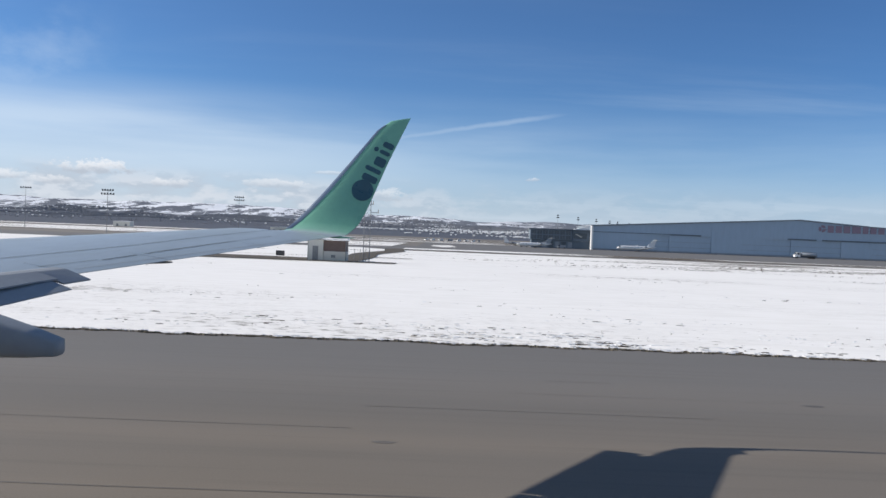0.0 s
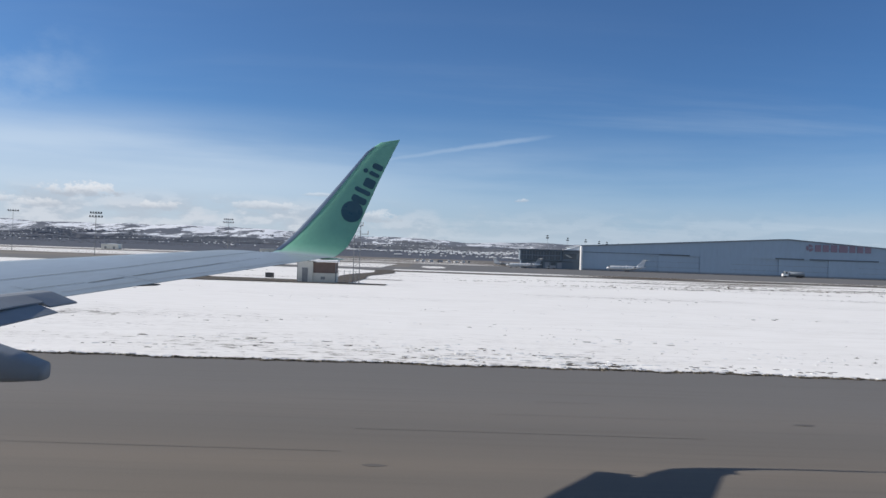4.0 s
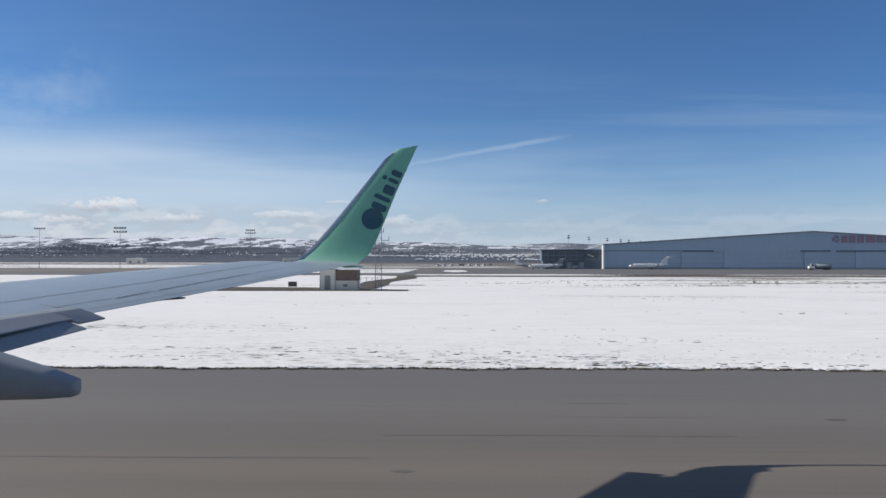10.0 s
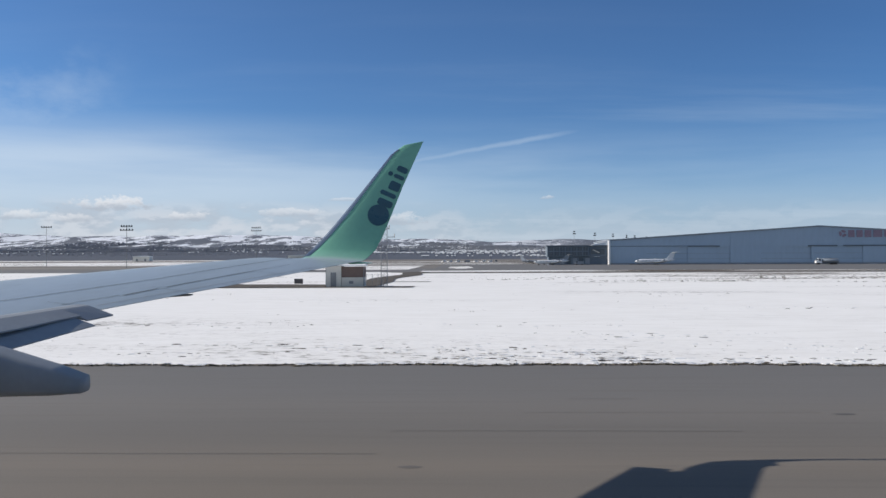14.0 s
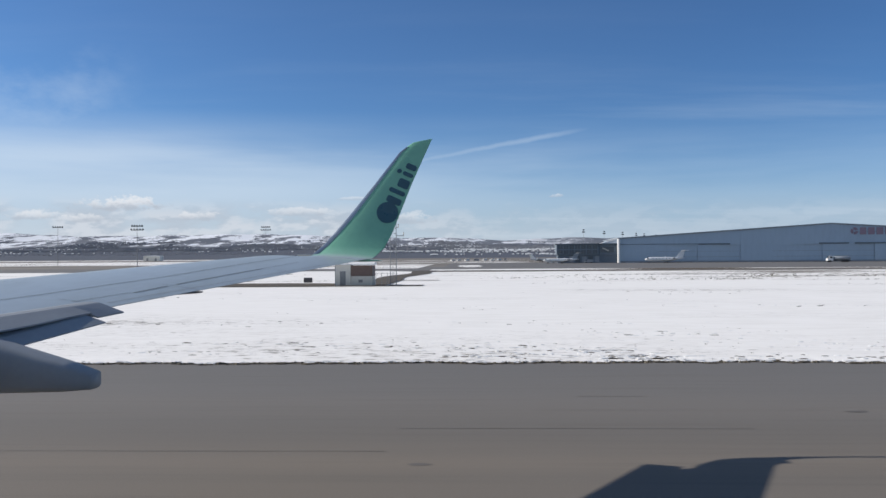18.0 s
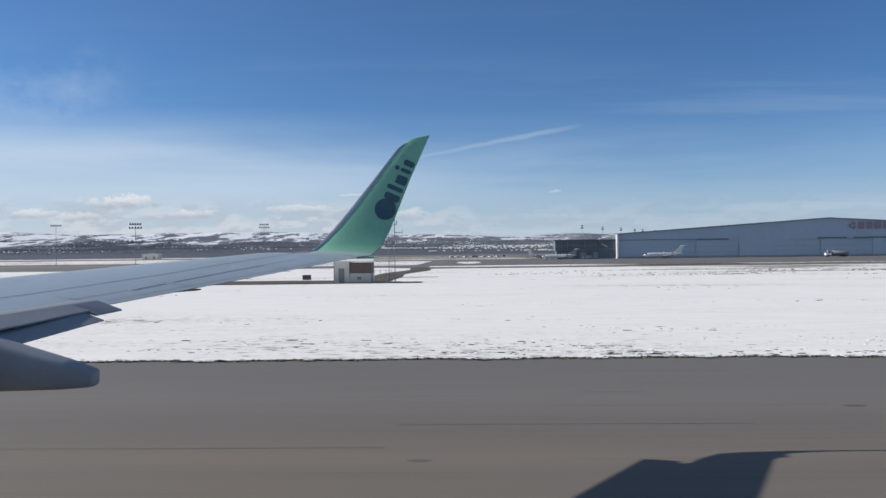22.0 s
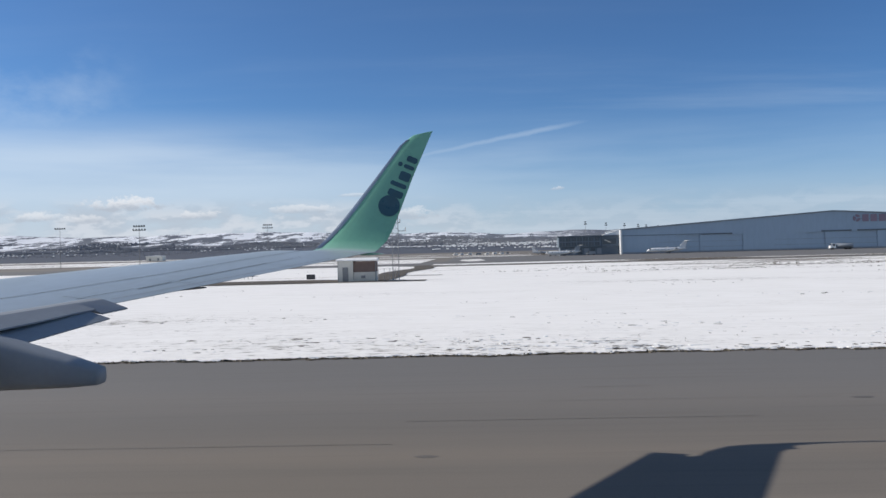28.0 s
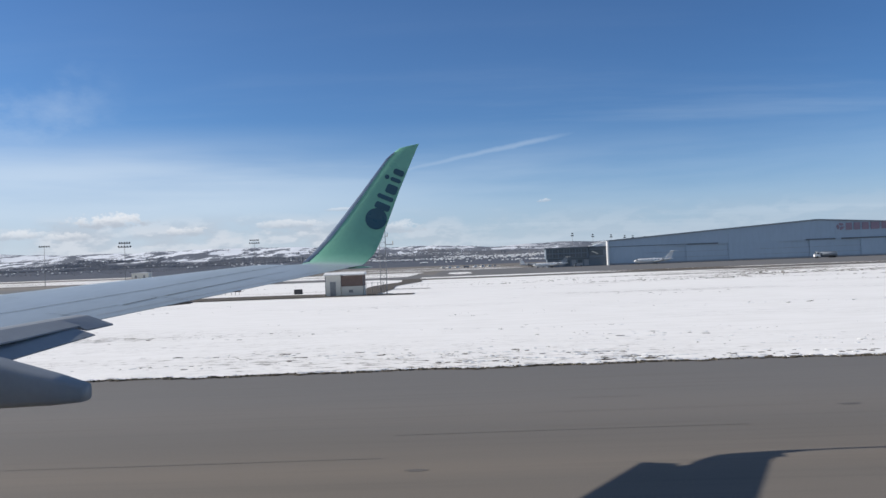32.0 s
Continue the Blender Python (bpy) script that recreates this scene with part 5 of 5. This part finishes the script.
# ---- vehicles ----
def fuel_truck(m, label, tank, cab):
    t = thing("fuel_truck", m, label, "truck", "apron trucks")
    part("chassis", boxed(0.2, 10.8, -1.0, 1.0, 0.55, 0.9, 0.04), DARKSTEEL, t)
    part("tank", lofted([[(x, 1.2 * k * math.cos(a), 2.0 + 1.0 * k * math.sin(a)) for a in np.linspace(0, 2 * math.pi, 17)[:-1]] for x, k in ((3.2, 0.8), (3.5, 1), (10.5, 1), (10.8, 0.8))]), tank, t, smooth=True)
    c = part("cab", lofted([[(x0, y, z) for x0, z in ((0, 0.7), (2.6, 0.7), (2.6, 3.0), (1.0, 3.0), (0.3, 1.9), (0, 1.8))] for y in (-1.2, 1.2)]), cab, t)
    part("windscreen", lofted([[(0.28, y, 1.95), (0.93, y, 2.85), (0.89, y, 2.88), (0.24, y, 1.98)] for y in (-1.05, 1.05)]), GLASS, c)
    part("side_window", boxed(1.1, 2.2, -1.23, -1.205, 1.9, 2.7), GLASS, c)
    part("walkway", boxed(3.6, 10.3, -0.4, 0.4, 3.02, 3.15), STEEL, t)
    for x in (1.2, 7.6, 9.3):
        for y in (-1.05, 1.05):
            part("wheel", rodded((x, y - 0.18, 0.5), (x, y + 0.18, 0.5), 0.5, None, 14), TYRE, t)
    return t


fuel_truck(pose(127, 386, -0.02, 0, 0, -6), "dark fuel truck with a white cab before the hangar doors", GREYP, WHITEP)
fuel_truck(pose(283, 352, -0.02, 0, 0, 10), "white and yellow fuel truck on the apron", WHITEP, YELLOW)
fuel_truck(pose(297, 349, -0.02, 0, 0, 10), "white fuel truck on the apron", WHITEP, WHITEP)
for x, y, a, c in ((232, 340, 10, WHITEP), (259, 362, 0, WHITEP), (177, 330, 20, DARKSTEEL), (-8, 418, 0, WHITEP), (12, 415, 0, GREYP),
                   (-64.7, 640, 48, WHITEP), (-59.6, 640, 55, WHITEP), (-53.0, 646, 50, WHITEP), (-45.9, 642, 0, GREYP), (-38.0, 644, 52, WHITEP), (-31.8, 640, 47, WHITEP), (-26.0, 640, 55, WHITEP), (-19.3, 644, 90, GREYP)):
    t = thing("service_van", pose(x, y, -0.02, 0, 0, a), "small plain service van parked on the apron", "van", "service vans")
    part("body", lofted([[(px, yy, pz) for px, pz in ((0, 0.4), (4.6, 0.4), (4.6, 1.9), (1.3, 1.95), (0.6, 1.15), (0, 1.0))] for yy in (-0.9, 0.9)]), c, t)
    part("windscreen", boxed(0.62, 1.2, -0.92, 0.92, 1.2, 1.8), GLASS, t)
    for wx in (0.8, 3.7):
        for wy in (-0.85, 0.85):
            part("wheel", rodded((wx, wy - 0.1, 0.33), (wx, wy + 0.1, 0.33), 0.33, None, 12), TYRE, t)


# ---- radio mast and its hut ----
def radio_mast(m, height=14.9):
    t = thing("radio_mast", m, "grey steel lattice radio mast with side aerials", "radio mast")
    legs = [(-0.46, -0.35), (0.40, -0.35), (0.32, 0.4)]
    for x, y in legs:
        part("leg", rodded((x, y, 0), (x, y, height), 0.055, 0.045, 6), STEEL, t)
    n = 20
    for k in range(n):
        z0, z1 = height * k / n, height * (k + 1) / n
        for i in range(3):
            a, b = legs[i], legs[(i + 1) % 3]
            bm = rodded((*a, z0), (*b, z0), 0.015, None, 5)
            rod(bm, (*a, z0), (*b, z1), 0.012, None, 5)
            part("brace", bm, STEEL, t)
    for z, side, ln in ((height - 1.25, -1, 0.95), (height - 0.85, -1, 0.9), (height - 2.1, 1, 0.45), (height - 3.6, 1, 0.15), (height - 5.0, 1, 0.15), (height - 6.6, 1, 0.2), (height - 7.8, 1, 0.95)):
        a = part("aerial_arm", rodded((side * 0.40, -0.35, z), (side * (0.5 + ln), -0.35, z), 0.05, None, 6), STEEL, t)
        part("aerial", rodded((side * (0.5 + ln), -0.35, z - 0.1), (side * (0.5 + ln), -0.35, z + (0.75 if side < 0 else 0.5)), 0.075, None, 8), OFFWHITE, a)
    part("lightning_rod", rodded((0.32, 0.4, height), (0.32, 0.4, height + 0.5), 0.025, 0.01, 6), STEEL, t)
    part("base_slab", boxed(-1.1, 1.1, -1.0, 1.1, -0.1, 0.12), OFFWHITE, t)
    return t


radio_mast(pose(-61.3, 109.5, 0.03))
hut = thing("equipment_hut", pose(-69.5, 108.0, 0.03), "small white and red-brown equipment hut with a snowy roof", "hut")
part("white_wall", boxed(0, 2.2, 0, 2.6, 0, 3.0, 0.03), OFFWHITE, hut)
part("brown_wall", boxed(2.21, 5.4, 0.2, 2.6, 1.4, 2.9, 0.03), BRICKRED, hut)
part("lower_wall", boxed(2.21, 5.4, 0.2, 2.6, 0, 1.39, 0.03), OFFWHITE, hut)
part("roof", lofted([[(x, -0.25, 3.0), (x, 2.85, 3.0), (x, 2.85, 3.12), (x, 1.3, 3.42), (x, -0.25, 3.12)] for x in (-0.2, 5.6)]), SNOWROOF, hut, "snow-covered low gable roof")
door = part("door", boxed(0.7, 1.5, -0.05, -0.005, 0.05, 2.1, 0.01), STEEL, hut, "grey steel door")
part("door_handle", rodded((1.38, -0.09, 1.05), (1.38, -0.05, 1.05), 0.025, None, 8), DARKSTEEL, door)
part("door_frame", boxed(0.62, 1.58, -0.03, -0.004, 2.1, 2.2), OFFWHITE, hut)
for x in (0.0, 5.32):
    part("corner_trim", boxed(x, x + 0.08, -0.02 if x < 1 else 0.18, 0.2 if x < 1 else 0.4, 0, 2.9), STEEL, hut)
part("vent_grille", boxed(3.3, 3.9, 0.16, 0.195, 0.5, 0.9), STEEL, hut, "small grey vent grille")
part("footing", boxed(-0.1, 5.5, -0.1, 2.7, -0.08, 0.10), SOIL, hut)
fence = thing("fence", pose(-63.6, 107.2, 0.03), "short wire fence beside the hut", "fence")
for k in range(4):
    part("post", rodded((k * 0.8, 0, 0), (k * 0.8, 0, 1.9), 0.03, None, 6), STEEL, fence)
for z in (0.5, 1.1, 1.8):
    part("rail", rodded((0, 0, z), (2.4, 0, z), 0.015, None, 5), STEEL, fence)


# ---- light masts ----
def light_mast(m, height, rows, label, reach=3.0):
    t = thing("light_mast", m, label, "light mast", "apron light masts")
    part("pole", rodded((0, 0, 0), (0, 0, height), 0.16, 0.08, 10), STEEL, t)
    for k in range(rows):
        z = height - 0.4 - 1.7 * k
        w = reach - 0.35 * (rows - 1 - k)
        arm = part("cross_arm", boxed(-w, w, -0.12, 0.12, z, z + 0.22), DARKSTEEL, t)
        for j in range(5):
            x = -w + 0.3 + (2 * w - 0.6) * j / 4
            part("floodlight", boxed(x - 0.27, x + 0.27, -0.4, 0.25, z + 0.24, z + 0.85, 0.06), DARKSTEEL, arm)
    return t


for x, y, h, r in ((-203, 349, 19.2, 2), (-282, 426, 22.2, 1), (-170, 450, 22.3, 2),
                   (-420, 470, 22, 2), (-520, 520, 22, 1), (-610, 620, 24, 2)):
    light_mast(pose(x, y, -0.1), h, r, "tall steel apron light mast with a rack of floodlights")
for x, y in ((40.2, 605), (64, 649), (86, 682), (106, 719), (118, 739), (140, 783)):
    light_mast(pose(x, y, -0.1), 24.2, 2, "far slim light mast with a compact dark head", 1.1)


# ---- far sheds ----
def shed(x, y, w, d, h, mat, label, a=0.0):
    t = thing("shed", pose(x, y, -0.1, 0, 0, a), label, "shed", "far sheds")
    part("body", boxed(0, w, 0, d, 0, h, 0.05), mat, t)
    part("roof", lofted([[(-0.5, yy, h + 0.02), (w + 0.5, yy, h + 0.02), (w + 0.5, yy, h + 0.4), (w / 2, yy, h + 1.3), (-0.5, yy, h + 0.4)] for yy in (-0.5, d + 0.5)]), SNOWROOF, t)
    n = max(2, int(w / 9))
    for k in range(n):
        xx = (k + 0.5) * w / n
        part("door", boxed(xx - 1.6, xx + 1.6, -0.08, -0.01, 0, h * 0.55), STEEL if mat is OFFWHITE else OFFWHITE, t)


for x, y, w, d, h, mat, lab in ((-556, 1180, 26, 14, 7.2, OFFWHITE, "plain cream shed far across the airfield"), (-930, 1190, 24, 14, 7.0, OFFWHITE, "plain cream shed far across the airfield"),
                               (-1010, 1150, 30, 14, 6, GREYP, "long grey shed far across the airfield"), 
                               (-700, 640, 70, 24, 8, GREYP, "long grey cargo shed"), (-610, 660, 60, 24, 9, CLAD, "long blue-grey cargo shed"), (-520, 640, 50, 24, 8, OFFWHITE, "long white cargo shed"),
                               (-330, 1250, 44, 18, 8, OFFWHITE, "wide cream shed far across the airfield"), (-1060, 1250, 40, 18, 7, CLADDARK, "wide dark shed far across the airfield")):
    shed(x, y, w, d, h, mat, lab)


# ---- airfield signs, lights and markers ----
def board(x, y, w, h, legs, mat, label, lift=0.55, a=0.0):
    t = thing("sign_board", pose(x, y, 0.03, 0, 0, a), label, "airfield sign", "airfield signs")
    part("panel", boxed(-w / 2, w / 2, -0.08, 0.08, lift, lift + h, 0.02), mat, t)
    part("frame", boxed(-w / 2 - 0.05, w / 2 + 0.05, 0.085, 0.16, lift - 0.05, lift + h + 0.05, 0.02), DARKSTEEL, t)
    for k in range(legs):
        xx = -w / 2 + w * (k + 0.5) / legs
        part("leg", rodded((xx, 0.12, -0.03), (xx, 0.12, lift), 0.04, None, 6), STEEL, t)
    return t


for x, y, w, h, n, mat in ((-92, 133, 2.0, 1.5, 3, BRICKRED), (-89.6, 133, 2.0, 1.5, 3, BRICKRED), (-169, 74, 1.0, 1.3, 2, SIGNBACK), (-290, 59, 1.5, 0.75, 3, SIGNBACK),
                           (-279, 106, 2.2, 1.0, 4, SIGNBACK), (-276.5, 106, 2.2, 1.0, 4, SIGNBACK), (-478, 62, 1.2, 1.2, 2, SIGNBACK), (-568, 64, 1.0, 1.0, 2, SIGNBACK), (-582, 120, 2.2, 1.2, 3, BRICKRED), (-655, 66.5, 1.2, 0.9, 2, SIGNBACK), (-640, 140, 2.6, 1.0, 4, SIGNBACK), (-236, 92, 2.2, 1.4, 2, SIGNBACK), (-222, 110, 1.6, 0.8, 2, SIGNBACK)):
    board(x, y, w, h, n, mat, "airfield sign board on short steel legs in the snow" if mat is not BRICKRED else "red-brown airfield sign board on short legs")
for x, y, w, h, n, mat in ((-214, 104, 1.6, 0.8, 2, SIGNBACK), (170, 62.5, 1.0, 1.2, 2, SIGNBACK),
                           (232, 92, 3.0, 1.1, 5, SIGNBACK), (210, 118, 2.6, 0.9, 4, YELLOW), (214, 118, 2.6, 0.9, 4, YELLOW), (150, 62, 0.9, 0.9, 2, SIGNBACK), (101, 51.5, 1.0, 0.8, 1, YELLOW),
                           (128, 182, 3.0, 1.1, 4, SIGNBACK), (212, 178, 3.0, 1.1, 4, SIGNBACK)):
    board(x, y, w, h, n, mat, "yellow airfield sign board on short steel legs" if mat is YELLOW else "airfield sign board on short steel legs in the snow")
board(-76.5, 123, 1.3, 0.7, 2, SIGNBACK, "low dark sign box standing in the snow", 0.08)
board(81.5, 101, 1.1, 1.1, 1, OFFWHITE, "small square white marker board on a post", 1.0)
board(26.5, 107, 0.5, 1.1, 1, OFFWHITE, "narrow white marker board on a post", 0.3)


def edge_lamp(m):
    t = thing("edge_light", m, "small runway edge light on a short stem", "runway light", "runway edge lights")
    part("base", rodded((0, 0, -0.02), (0, 0, 0.05), 0.14, 0.12, 12), DARKSTEEL, t)
    part("stem", rodded((0, 0, 0.05), (0, 0, 0.26), 0.03, None, 8), YELLOW, t)
    part("lens", rodded((0, 0, 0.26), (0, 0, 0.38), 0.07, 0.04, 10), LAMPGLASS, t)
    return t


first = edge_lamp(pose(-90, EDGE + 0.9, 0.05))
for x in (-150, -210, -330, -390, -450, -18, 42, 102):
    copy_thing(first, pose(x, EDGE + 0.9, 0.05))
